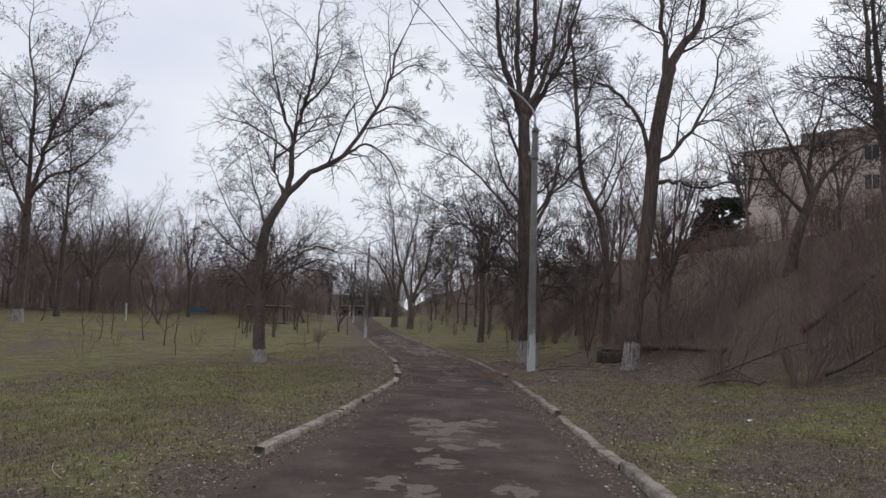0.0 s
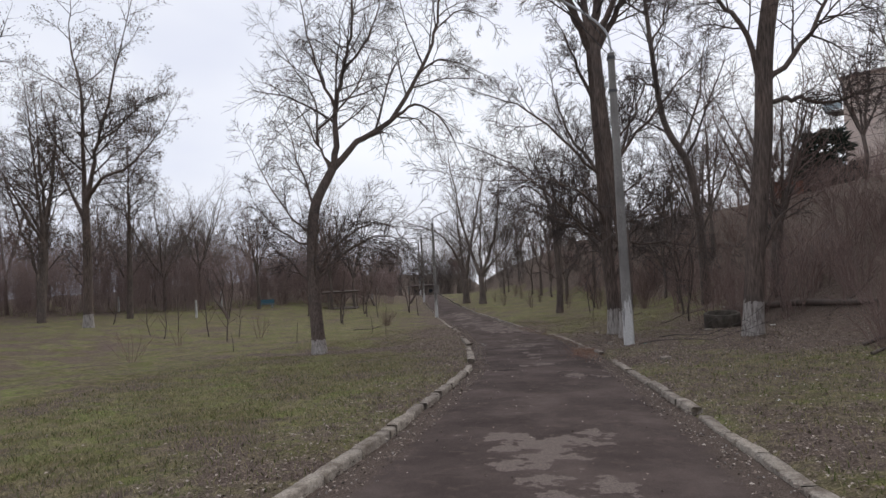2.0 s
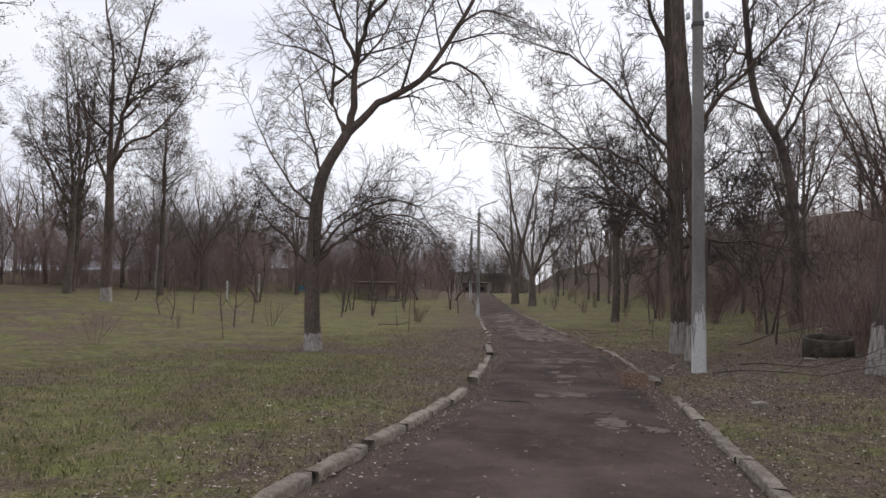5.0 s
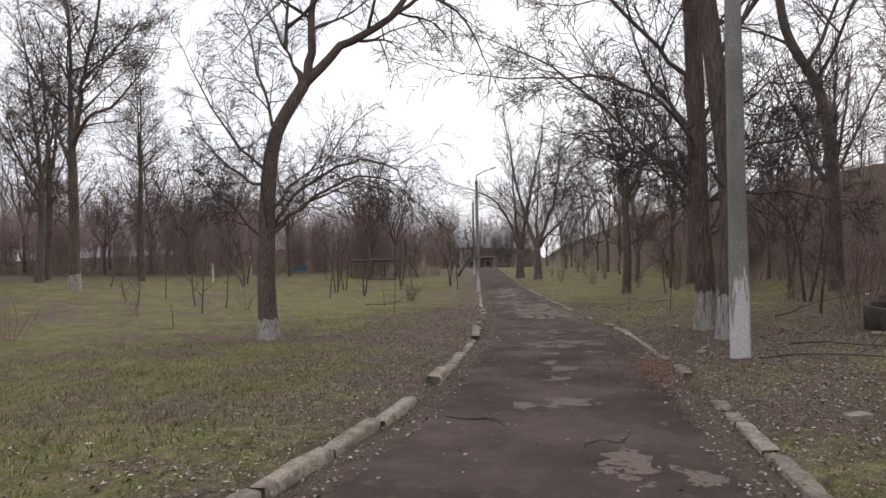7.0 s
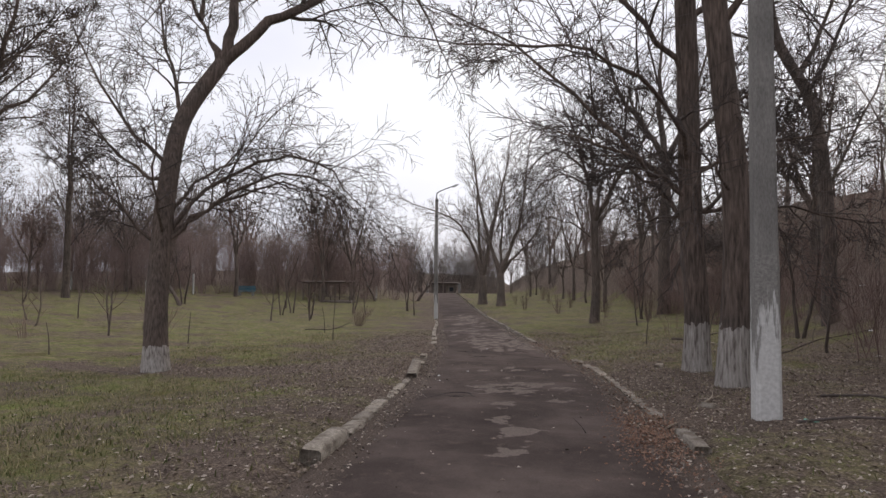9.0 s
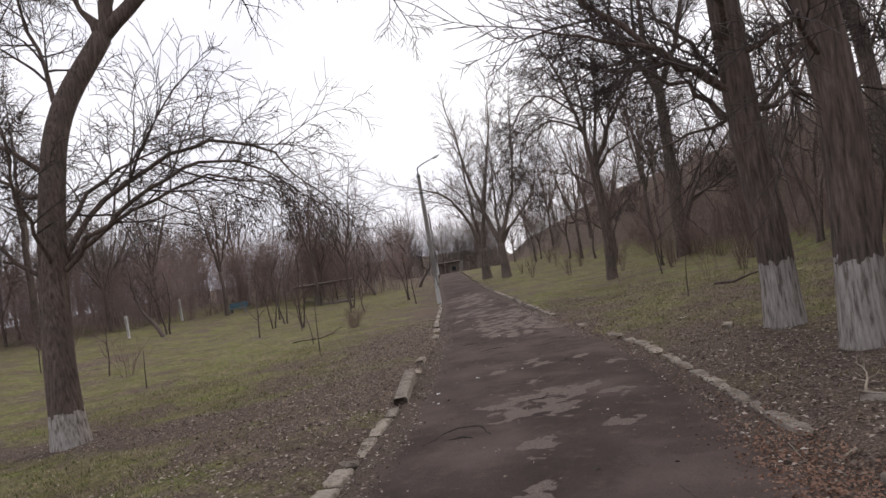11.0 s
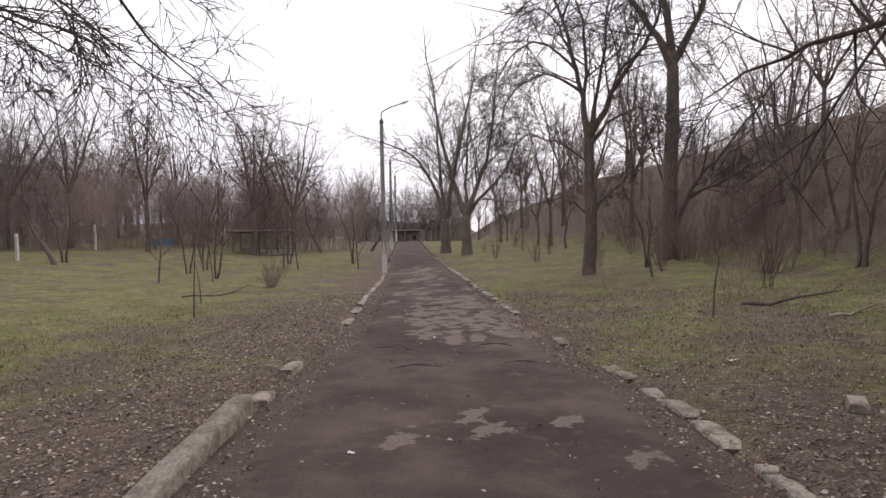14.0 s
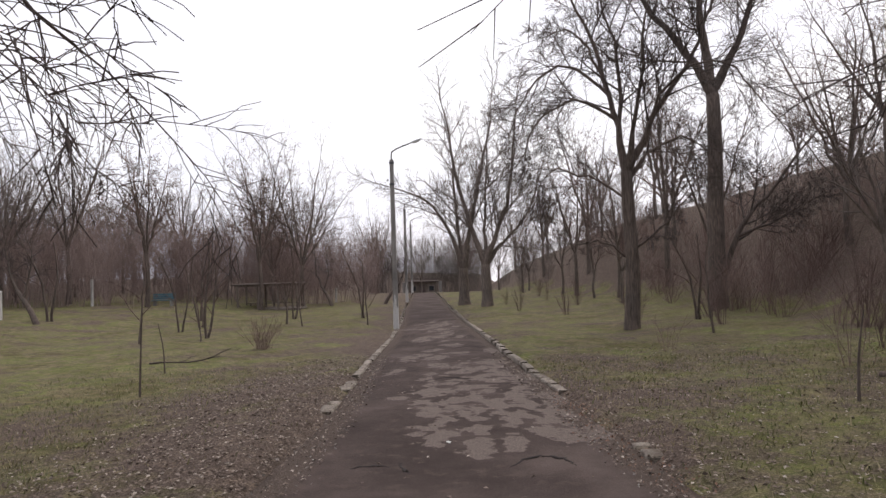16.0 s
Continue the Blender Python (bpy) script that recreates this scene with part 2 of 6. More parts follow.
def ground_material():
    m, n, l, s = material("grass and leaf litter", 1.0)
    s.inputs["Specular IOR Level"].default_value = 0.1
    cover = n.new("ShaderNodeAttribute")
    cover.attribute_name = "cover"
    patch = noise_of(n, l, 0.55, 6.0, 0.62)
    tuft = noise_of(n, l, 6.0, 5.0, 0.65)
    fine = noise_of(n, l, 42.0, 4.0, 0.7)
    share = n.new("ShaderNodeMath")
    share.operation = "MULTIPLY_ADD"
    l.new(patch, share.inputs[0])
    share.inputs[1].default_value = 3.4
    share.inputs[2].default_value = -1.7
    total = n.new("ShaderNodeMath")
    l.new(share.outputs[0], total.inputs[0])
    l.new(cover.outputs["Fac"], total.inputs[1])
    total2 = n.new("ShaderNodeMath")
    total2.operation = "MULTIPLY_ADD"
    l.new(tuft, total2.inputs[0])
    total2.inputs[1].default_value = 0.8
    l.new(total.outputs[0], total2.inputs[2])
    litter = ramp_of(n, l, fine, [(0.30, (0.034, 0.025, 0.021)), (0.48, (0.105, 0.079, 0.064)), (0.62, (0.20, 0.157, 0.130)), (0.74, (0.38, 0.31, 0.26))])
    grass = ramp_of(n, l, fine, [(0.25, (0.048, 0.060, 0.022)), (0.5, (0.122, 0.134, 0.048)), (0.75, (0.27, 0.252, 0.118))])
    tone = ramp_of(n, l, tuft, [(0.3, (0.62, 0.62, 0.62)), (0.5, (1.0, 1.0, 1.0)), (0.7, (1.4, 1.38, 1.28))])
    fac = ramp_of(n, l, total2.outputs[0], [(0.38, (0, 0, 0)), (1.05, (0.9, 0.9, 0.9))])
    dry = ramp_of(n, l, noise_of(n, l, 1.7, 5.0, 0.6), [(0.45, (0, 0, 0)), (0.66, (0.8, 0.8, 0.8))])
    straw = ramp_of(n, l, fine, [(0.25, (0.085, 0.068, 0.038)), (0.5, (0.20, 0.168, 0.095)), (0.75, (0.40, 0.34, 0.215))])
    lush = ramp_of(n, l, noise_of(n, l, 0.5, 6.0, 0.68), [(0.38, (0.74, 0.66, 0.64)), (0.52, (1.0, 1.0, 0.95)), (0.66, (1.16, 1.26, 1.02))])
    grass = mix(n, l, 1.0, grass, lush, "MULTIPLY")
    thatch = ramp_of(n, l, noise_of(n, l, 2.6, 6.0, 0.7), [(0.50, (0, 0, 0)), (0.60, (0.75, 0.75, 0.75))])
    sward = mix(n, l, thatch, mix(n, l, dry, grass, straw), mix(n, l, 0.35, litter, straw))
    col = mix(n, l, fac, litter, sward)
    l.new(mix(n, l, 0.85, col, tone, "MULTIPLY"), s.inputs["Base Color"])
    bump(n, l, s, fine, 0.9, 0.03)
    return m


def road_material():
    m, n, l, s = material("old tarred road", 0.95)
    s.inputs["Specular IOR Level"].default_value = 0.08
    edge = n.new("ShaderNodeAttribute")
    edge.attribute_name = "edge"
    broad = noise_of(n, l, 0.8, 6.0, 0.6)
    mid = noise_of(n, l, 5.0, 6.0, 0.65)
    fine = noise_of(n, l, 70.0, 3.0, 0.7)
    tar = ramp_of(n, l, broad, [(0.3, (0.050, 0.038, 0.034)), (0.5, (0.076, 0.058, 0.052)), (0.7, (0.125, 0.097, 0.086))])
    dirt = ramp_of(n, l, fine, [(0.3, (0.045, 0.034, 0.029)), (0.55, (0.105, 0.080, 0.066)), (0.75, (0.20, 0.165, 0.14))])
    worn = ramp_of(n, l, mid, [(0.54, (0, 0, 0)), (0.70, (0.6, 0.6, 0.6))])
    col = mix(n, l, worn, tar, (0.125, 0.094, 0.081))
    side = n.new("ShaderNodeMath")
    side.operation = "MULTIPLY_ADD"
    l.new(mid, side.inputs[0])
    side.inputs[1].default_value = 0.9
    l.new(edge.outputs["Fac"], side.inputs[2])
    fac = ramp_of(n, l, side.outputs[0], [(0.72, (0, 0, 0)), (1.15, (1, 1, 1))])
    col = mix(n, l, fac, col, dirt)
    wear = n.new("ShaderNodeAttribute")
    wear.attribute_name = "wear"
    flake = n.new("ShaderNodeMath")
    flake.operation = "MULTIPLY_ADD"
    l.new(noise_of(n, l, 5.0, 3.5, 0.55), flake.inputs[0])
    flake.inputs[1].default_value = 3.2
    l.new(wear.outputs["Fac"], flake.inputs[2])
    bare = ramp_of(n, l, flake.outputs[0], [(2.28 / 4, (0, 0, 0)), (2.40 / 4, (1, 1, 1))])
    half = n.new("ShaderNodeMath")
    half.operation = "MULTIPLY"
    half.inputs[1].default_value = 0.25
    l.new(flake.outputs[0], half.inputs[0])
    l.new(half.outputs[0], bare.node.inputs[0])
    old = ramp_of(n, l, fine, [(0.3, (0.120, 0.094, 0.082)), (0.55, (0.170, 0.138, 0.121)), (0.75, (0.225, 0.188, 0.167))])
    col = mix(n, l, bare, col, old)
    grain = ramp_of(n, l, fine, [(0.3, (0.7, 0.7, 0.7)), (0.7, (1.25, 1.25, 1.25))])
    l.new(mix(n, l, 0.8, col, grain, "MULTIPLY"), s.inputs["Base Color"])
    bump(n, l, s, fine, 0.6, 0.012)
    return m


# ---- mesh helpers ----
def mesh_from(name, verts, quads=None, tris=None, mat=None, smooth=False):
    """A mesh from numpy arrays of vertices and of quads or triangles."""
    me = bpy.data.meshes.new(name)
    verts = np.asarray(verts, np.float32).reshape(-1, 3)
    me.vertices.add(len(verts))
    me.vertices.foreach_set("co", verts.ravel())
    chunks, sizes = [], []
    for faces, k in ((quads, 4), (tris, 3)):
        if faces is not None and len(faces):
            chunks.append(np.asarray(faces, np.int32).ravel())
            sizes.append(np.full(len(faces), k, np.int32))
    idx, sizes = np.concatenate(chunks), np.concatenate(sizes)
    me.loops.add(len(idx))
    me.loops.foreach_set("vertex_index", idx)
    me.polygons.add(len(sizes))
    me.polygons.foreach_set("loop_start", np.concatenate([[0], np.cumsum(sizes)[:-1]]).astype(np.int32))
    me.polygons.foreach_set("loop_total", sizes)
    if smooth:
        me.polygons.foreach_set("use_smooth", np.ones(len(sizes), bool))
    me.update(calc_edges=True)
    if mat:
        me.materials.append(mat)
    return me


def part_mesh(name, me, parent=None, label=""):
    ob = new(name, me)
    if parent:
        ob.parent = parent
    return tagged(ob, label)


def part(name, bm, mat, parent=None, label="", smooth=False):
    """Links a bmesh as one mesh object under a thing or a part."""
    me = bpy.data.meshes.new(name)
    bmesh.ops.recalc_face_normals(bm, faces=bm.faces)
    for f in bm.faces:
        f.smooth = smooth
    bm.to_mesh(me)
    bm.free()
    me.materials.append(mat)
    return part_mesh(name, me, parent, label)


def thing(name, m, label, category, group=""):
    ob = new(name)
    ob.empty_display_size = 0.2
    ob.matrix_world = m
    return tagged(ob, label, category, group)


def box(bm, x0, x1, y0, y1, z0, z1, bevel=0.0):
    made = bmesh.ops.create_cube(bm, size=1.0)["verts"]
    for v in made:
        v.co = Vector((x0 + (v.co.x + 0.5) * (x1 - x0), y0 + (v.co.y + 0.5) * (y1 - y0), z0 + (v.co.z + 0.5) * (z1 - z0)))
    if bevel:
        bmesh.ops.bevel(bm, geom=list({e for v in made for e in v.link_edges}), offset=bevel, segments=1, affect="EDGES")
    return bm


def boxed(*dims, bevel=0.0):
    return box(bmesh.new(), *dims, bevel=bevel)


def tubes(lines, sides):
    """Tapered tubes round polylines: (vertices, quads). lines: (points n x 3, radii n)."""
    groups = {}
    for p, r in lines:
        groups.setdefault(len(p), []).append((p, r))
    vs, qs, off = [], [], 0
    ang = np.arange(sides) * 2 * np.pi / sides
    for n, items in groups.items():
        P = np.array([i[0] for i in items], float)
        R = np.array([i[1] for i in items], float)
        T = np.gradient(P, axis=1)
        T /= np.linalg.norm(T, axis=2, keepdims=True) + 1e-9
        main = P[:, -1] - P[:, 0]
        main /= np.linalg.norm(main, axis=1, keepdims=True) + 1e-9
        ref = np.where(np.abs(main[:, 2:3]) > 0.8, np.array([[1.0, 0, 0]]), np.array([[0, 0, 1.0]]))[:, None, :]
        U = np.cross(T, ref)
        U /= np.linalg.norm(U, axis=2, keepdims=True) + 1e-9
        V = np.cross(T, U)
        ring = P[:, :, None, :] + R[:, :, None, None] * (U[:, :, None, :] * np.cos(ang)[None, None, :, None] + V[:, :, None, :] * np.sin(ang)[None, None, :, None])
        K = len(items)
        vs.append(ring.reshape(-1, 3))
        base = off + (np.arange(K)[:, None, None] * n + np.arange(n - 1)[None, :, None]) * sides
        a = base + np.arange(sides)[None, None, :]
        b = base + (np.arange(sides)[None, None, :] + 1) % sides
        qs.append(np.stack([a, b, b + sides, a + sides], -1).reshape(-1, 4))
        off += K * n * sides
    return np.concatenate(vs), np.concatenate(qs)


def tube_mesh(name, by_sides, mat):
    vs, qs, off = [], [], 0
    for sides, lines in by_sides:
        if lines:
            v, q = tubes(lines, sides)
            vs.append(v)
            qs.append(q + off)
            off += len(v)
    return mesh_from(name, np.concatenate(vs), np.concatenate(qs), None, mat, True)


def smoothstep(t):
    t = np.clip(t, 0, 1)
    return t * t * (3 - 2 * t)


# ---- the lie of the land ----
SLOPE_Y = (-60, -20, 0, 28, 40, 55, 75, 95, 130, 220, 600, 2300)
LEVEL_Z = (3.2, 0.9, -0.35, -2.09, -2.6, -3.15, -3.3, -3.25, -3.3, -3.6, -12.0, -150.0)
SLOPE_Z = (3.2, 0.9, -0.35, -2.09, -2.6, -3.15, -3.3, -3.25, -5.5, -16.0, -60.0, -150.0)


def bank_foot(y):
    return np.interp(y, (50, 75, 100, 130, 200), (8.0, 3.5, -6.0, -14.0, -26.0))


def land(x, y):
    """Height of the land without its small bumps: it falls along the walk, with a bank on the side of positive x."""
    x, y = np.asarray(x, float), np.asarray(y, float)
    z = np.interp(y, SLOPE_Y, SLOPE_Z)
    z = z + (np.interp(y, SLOPE_Y, LEVEL_Z) - z) * smoothstep((-x - 36) / 20) + 0.06 * np.clip(x - 2, 0, 6)
    foot = bank_foot(y)
    z = z + np.interp(y, (-60, 15, 30, 57, 70, 100, 160, 260), (6.3, 6.3, 6.4, 7.4, 7.5, 6.0, 4.5, 0.0)) * smoothstep((x - foot) / np.interp(y, (50, 90), (11.0, 13.0)))
    z = z - 0.22 * smoothstep((-x - 2) / 5) + 0.6 * smoothstep((-x - 18) / 8)
    z = z + 0.045 * np.clip(-x - 26, 0, 34) * smoothstep((y - 20) / 20)
    return z - 0.09 * np.clip(-x - 85, 0, 1500)


ROAD_Y = (-40, 0, 6, 7, 8, 10.5, 13, 15.5, 18, 21, 24.3, 26.5, 29.5, 33.5, 40, 49, 54.5, 60, 68, 95, 130)
ROAD_L = (-2.5, -2.35, -2.1, -1.98, -1.8, -1.55, -1.4, -1.22, -1.14, -1.38, -1.70, -1.97, -2.42, -2.9, -4.2, -5.8, -6.9, -7.9, -9.6, -14.6, -24.0)
EDGE_Y = (-40, 5.6, 11, 17.5, 20.8, 24.5, 28, 29.9, 31.7, 36.1, 40, 43, 57, 81, 97, 130)
EDGE_R = (2.5, 2.44, 2.45, 2.4, 2.33, 2.1, 1.85, 1.45, 0.95, 0.08, -0.72, -1.3, -4.0, -8.9, -12.5, -20.0)


def smooth_interp(y, ys, xs):
    y = np.asarray(y, float)
    return sum(np.interp(y + d, ys, xs) for d in (-1.0, -0.5, 0.0, 0.5, 1.0)) / 5


def road_left(y):
    return smooth_interp(y, ROAD_Y, ROAD_L)


def road_right(y):
    return smooth_interp(y, EDGE_Y, EDGE_R)


def rolling(x, y):
    return 0.035 * np.sin(0.9 * x + 0.4 * np.sin(0.7 * y)) * np.sin(0.75 * y + 0.5 * np.sin(0.5 * x)) + 0.018 * np.sin(2.7 * x + 1.3) * np.sin(2.2 * y + 0.6 * x)


def surface(x, y):
    """Top of the ground beside the road, sunk below the road within it."""
    x, y = np.asarray(x, float), np.asarray(y, float)
    outside = np.maximum(road_left(y) - x, x - road_right(y))
    lift = 0.07 * smoothstep((outside - 0.02) / 0.22) - 0.10 * smoothstep((-outside + 0.05) / 0.2)
    return land(x, y) + rolling(x, y) * smoothstep(outside / 1.5) + lift


def at_ground(x, y, sink=0.0):
    return float(surface(x, y)) - sink


rng = np.random.default_rng(7)


def spaced(lo_fine, hi_fine, step, lo, hi, growth=1.16):
    vals = list(np.arange(lo_fine, hi_fine + step / 2, step))
    s, v = step, vals[-1]
    while v < hi:
        s *= growth
        v += s
        vals.append(v)
    s, v, low = step, lo_fine, []
    while v > lo:
        s *= growth
        v -= s
        low.append(v)
    return np.array(low[::-1] + vals)


# ground sheet: fine round the walk, coarse towards the horizon
gx = spaced(-11, 12, 0.2, -1600, 1600, 1.11)
gy = spaced(-2, 44, 0.2, -900, 2200, 1.11)
X, Y = np.meshgrid(gx, gy)
Z = surface(X, Y)
near = (np.abs(X) < 20) & (Y > -5) & (Y < 60)
outside = np.maximum(road_left(Y) - X, X - road_right(Y))
Z += np.where(near & (outside > 0.1), rng.normal(0, 0.010, X.shape), 0)
nx = len(gx)
i, j = np.meshgrid(np.arange(nx - 1), np.arange(len(gy) - 1))
a = (j * nx + i).ravel()
ground_mesh = mesh_from("ground", np.stack([X, Y, Z], -1).reshape(-1, 3), np.stack([a, a + 1, a + nx + 1, a + nx], -1), None, ground_material(), True)


def cover_share(x, y):
    """Share of grass against leaf litter."""
    out_l, out_r = road_left(y) - x, x - road_right(y)
    left = 0.18 + 0.30 * smoothstep((out_l - 0.5) / 2.2) - 0.35 * smoothstep((y - 17) / 9) * smoothstep((5.5 - out_l) / 4.5) + 0.15 * smoothstep((y - 34) / 6)
    right = 0.18 + 0.12 * smoothstep((out_r - 0.4) / 2.0) - 0.34 * smoothstep((y - 15.5) / 4) * smoothstep((30.5 - y) / 6) + 0.22 * smoothstep((y - 33) / 7)
    right = right - 1.5 * smoothstep((x - bank_foot(y) - 0.8) / 4) - 0.4 * smoothstep((x - 5) / 3) * smoothstep((y - 15) / 3) * smoothstep((36 - y) / 8)
    c = np.where(out_l > out_r, left, right)
    c = c - 1.3 * np.exp(-(((x + 6.8) / 3.6) ** 2 + ((y - 26.6) / 0.8) ** 2))
    c = c - 0.16 * smoothstep((-x - 10) / 12)
    c = c - 0.5 * smoothstep((y - 66) / 25) * (x < -14) - 0.4 * smoothstep((-x - 34) / 8)
    return np.clip(c, -1, 1)


attr = ground_mesh.attributes.new("cover", "FLOAT", "POINT")
attr.data.foreach_set("value", cover_share(X, Y).ravel().astype(np.float32))
tagged(new("ground", ground_mesh), "rough grass and brown leaf litter sloping beside the path", "ground", kind="structure")

# road
ry = np.concatenate([np.arange(-40, 0, 1.0), np.arange(0, 45, 0.1), np.arange(45, 131, 0.6)])
ru = np.concatenate([[0, 0.02, 0.05, 0.09, 0.14, 0.2], np.linspace(0.24, 0.76, 25), [0.8, 0.86, 0.91, 0.95, 0.98, 1]])
U, YY = np.meshgrid(ru, ry)
wobble_l = 0.05 * np.sin(3.1 * YY) + 0.04 * np.sin(7.7 * YY + 1)
XX = road_left(YY) * (1 - U) + road_right(YY) * U
XX += np.where(U < 0.01, wobble_l, 0) + np.where(U > 0.99, -0.06 * np.sin(2.6 * YY + 2) - 0.04 * np.sin(8.3 * YY), 0)
edge_w = np.minimum(U, 1 - U)
ZZ = land(XX, YY) + 0.03 * smoothstep(edge_w * 4) + 0.008 * np.sin(1.7 * YY + 3 * U) + rng.normal(0, 0.003, XX.shape) - 0.06 * (edge_w < 0.01)
nu = len(ru)
i, j = np.meshgrid(np.arange(nu - 1), np.arange(len(ry) - 1))
a = (j * nu + i).ravel()
road_mesh = mesh_from("road", np.stack([XX, YY, ZZ], -1).reshape(-1, 3), np.stack([a, a + 1, a + nu + 1, a + nu], -1), None, road_material(), True)
attr = road_mesh.attributes.new("edge", "FLOAT", "POINT")
attr.data.foreach_set("value", (1 - smoothstep(edge_w / 0.24) - 0.17).ravel().astype(np.float32))
# places where the top coat has worn off: x, y, width, length
WORN = [*((1.28, 15.8, 0.42, 0.8), (1.75, 15.6, 0.25, 0.5), (0.75, 18.1, 0.4, 0.6), (0.2, 17.9, 0.25, 0.35), (0.5, 21.0, 0.4, 0.6), (0.5, 20.0, 0.25, 0.5), (0.25, 21.6, 0.2, 0.5), (0.3, 24.3, 0.5, 0.6), (-0.15, 24.2, 0.45, 0.5), (0.2, 22.8, 0.25, 0.5),
        (0.0, 24.85, 0.8, 0.7), (-0.45, 24.7, 0.3, 0.4), (0.35, 25.2, 0.4, 0.35), (-0.6, 27.3, 0.2, 0.4), (-0.1, 28.1, 0.25, 0.5), (0.05, 27.6, 0.2, 0.4), (0.0, 25.95, 0.2, 0.35), (0.55, 25.1, 0.2, 0.4), (0.84, 25.35, 0.25, 0.4), (1.02, 24.8, 0.3, 0.4), (0.72, 27.95, 0.15, 0.3), (1.2, 27.1, 0.2, 0.4), (0.95, 23.4, 0.3, 0.3))]
wr = np.random.default_rng(9)
for y in wr.uniform(5.2, 10.1, 30):
    WORN.append((0.32 + wr.normal(0, 0.3), y, wr.uniform(0.2, 0.45), wr.uniform(0.3, 0.6)))
for y in wr.uniform(31.9, 39.5, 110):
    WORN.append((-0.5 - (y - 33) * 0.17 + wr.normal(0, 0.55), y, wr.uniform(0.14, 0.4), wr.uniform(0.25, 0.8)))
for y in wr.uniform(38, 58, 40):
    WORN.append((float(road_left(y) + road_right(y)) / 2 + wr.normal(0, 0.7), y, wr.uniform(0.25, 0.8), wr.uniform(0.6, 2.0)))
wear = np.zeros(XX.shape)
for x, y, w, l in WORN:
    wear = np.maximum(wear, 1.25 * np.exp(-0.9 * (((XX - x) / (0.5 * w + 0.06)) ** 2 + ((YY - y) / (0.5 * l + 0.06)) ** 2)))
attr = road_mesh.attributes.new("wear", "FLOAT", "POINT")
attr.data.foreach_set("value", wear.ravel().astype(np.float32))
road = tagged(new("road", road_mesh), "narrow worn dark asphalt path with dirt and leaves along its edges", "road", kind="structure")


def road_z(x, y):
    u = (x - road_left(y)) / (road_right(y) - road_left(y))
    return float(land(x, y) + 0.03 * smoothstep(np.minimum(u, 1 - u) * 4) + 0.008 * np.sin(1.7 * y + 3 * u))


# ---- trees ----
def turn(v, angle, azimuth):
    """v tilted by angle towards a direction picked by azimuth round it."""
    v = v / (np.linalg.norm(v) + 1e-9)
    ref = np.array([1.0, 0, 0]) if abs(v[2]) > 0.9 else np.array([0, 0, 1.0])
    u = np.cross(v, ref)
    u /= np.linalg.norm(u)
    w = np.cross(v, u)
    return v * math.cos(angle) + (u * math.cos(azimuth) + w * math.sin(azimuth)) * math.sin(angle)


class Species:
    def __init__(self, counts, ratio, angle, lift, droop, wobble, twig, reach=0.25, segs=(9, 7, 5, 3, 2)):
        self.segs = segs
        self.counts, self.ratio, self.angle, self.lift, self.droop, self.wobble, self.twig, self.reach = counts, ratio, angle, lift, droop, wobble, twig, reach



def grow(r, start, way, length, radius, level, sp, out):
    """One branch and all that springs from it; level 0 is the stem."""
    n = sp.segs[min(level, 4)]
    d = np.array(way, float)
    d /= np.linalg.norm(d) + 1e-9
    p, pts, dirs = np.array(start, float), [np.array(start, float)], [d]
    for k in range(n):
        d = d + r.normal(0, sp.wobble * (0.5 if level == 0 else 1.0), 3) + np.array([0, 0, sp.lift[min(level, 4)] - sp.droop[min(level, 4)] * (k / n) ** 1.5])
        d /= np.linalg.norm(d)
        p = p + d * length / n
        pts.append(p)
        dirs.append(d)
    rad = np.maximum(radius * (1 - 0.72 * np.linspace(0, 1, n + 1) ** 0.9), sp.twig * 0.6)
    out[min(level, 4)].append((np.array(pts), rad))
    sprout(r, np.array(pts), rad, length, level, sp, out, sp.reach if level else 0.4)


def sprout(r, pts, rad, length, level, sp, out, start=0.15):
    """The side branches of a given line."""
    if level >= len(sp.counts):
        return
    count = sp.counts[level]
    count = int(count * (0.75 + 0.5 * r.random()) + 0.5)
    az = r.random() * 6.28
    n = len(pts) - 1
    for c in range(count):
        t = start + (1 - start) * (c + 0.3 + 0.6 * r.random()) / count
        f = min(t, 0.999) * n
        k = int(f)
        pos = pts[k] * (1 - f + k) + pts[k + 1] * (f - k)
        way = pts[k + 1] - pts[k]
        az += 2.4 + r.normal(0, 0.4)
        ang = radians(sp.angle[min(level, 3)]) * (0.75 + 0.5 * r.random())
        ln = length * sp.ratio[min(level, 3)] * (1.15 - 0.65 * t) * (0.7 + 0.6 * r.random())
        rr = max(min(rad[k] * 0.62, ln * 0.016 + 0.003), sp.twig)
        grow(r, pos, turn(way, ang, az), ln, rr, level + 1, sp, out)


def through_points(points, steps=4):
    """A smooth line through a few points (Catmull-Rom)."""
    P = np.array(points, float)
    P = np.vstack([2 * P[0] - P[1], P, 2 * P[-1] - P[-2]])
    res = []
    for k in range(1, len(P) - 2):
        for s in range(steps):
            t = s / steps
            res.append(0.5 * (2 * P[k] + (P[k + 1] - P[k - 1]) * t + (2 * P[k - 1] - 5 * P[k] + 4 * P[k + 1] - P[k + 2]) * t * t + (3 * P[k] - P[k - 1] - 3 * P[k + 1] + P[k + 2]) * t ** 3))
    res.append(P[-2])
    return np.array(res)


def flare(rad, z, foot):
    return rad * (1 + foot * np.exp(-np.maximum(z, 0) / 0.35))


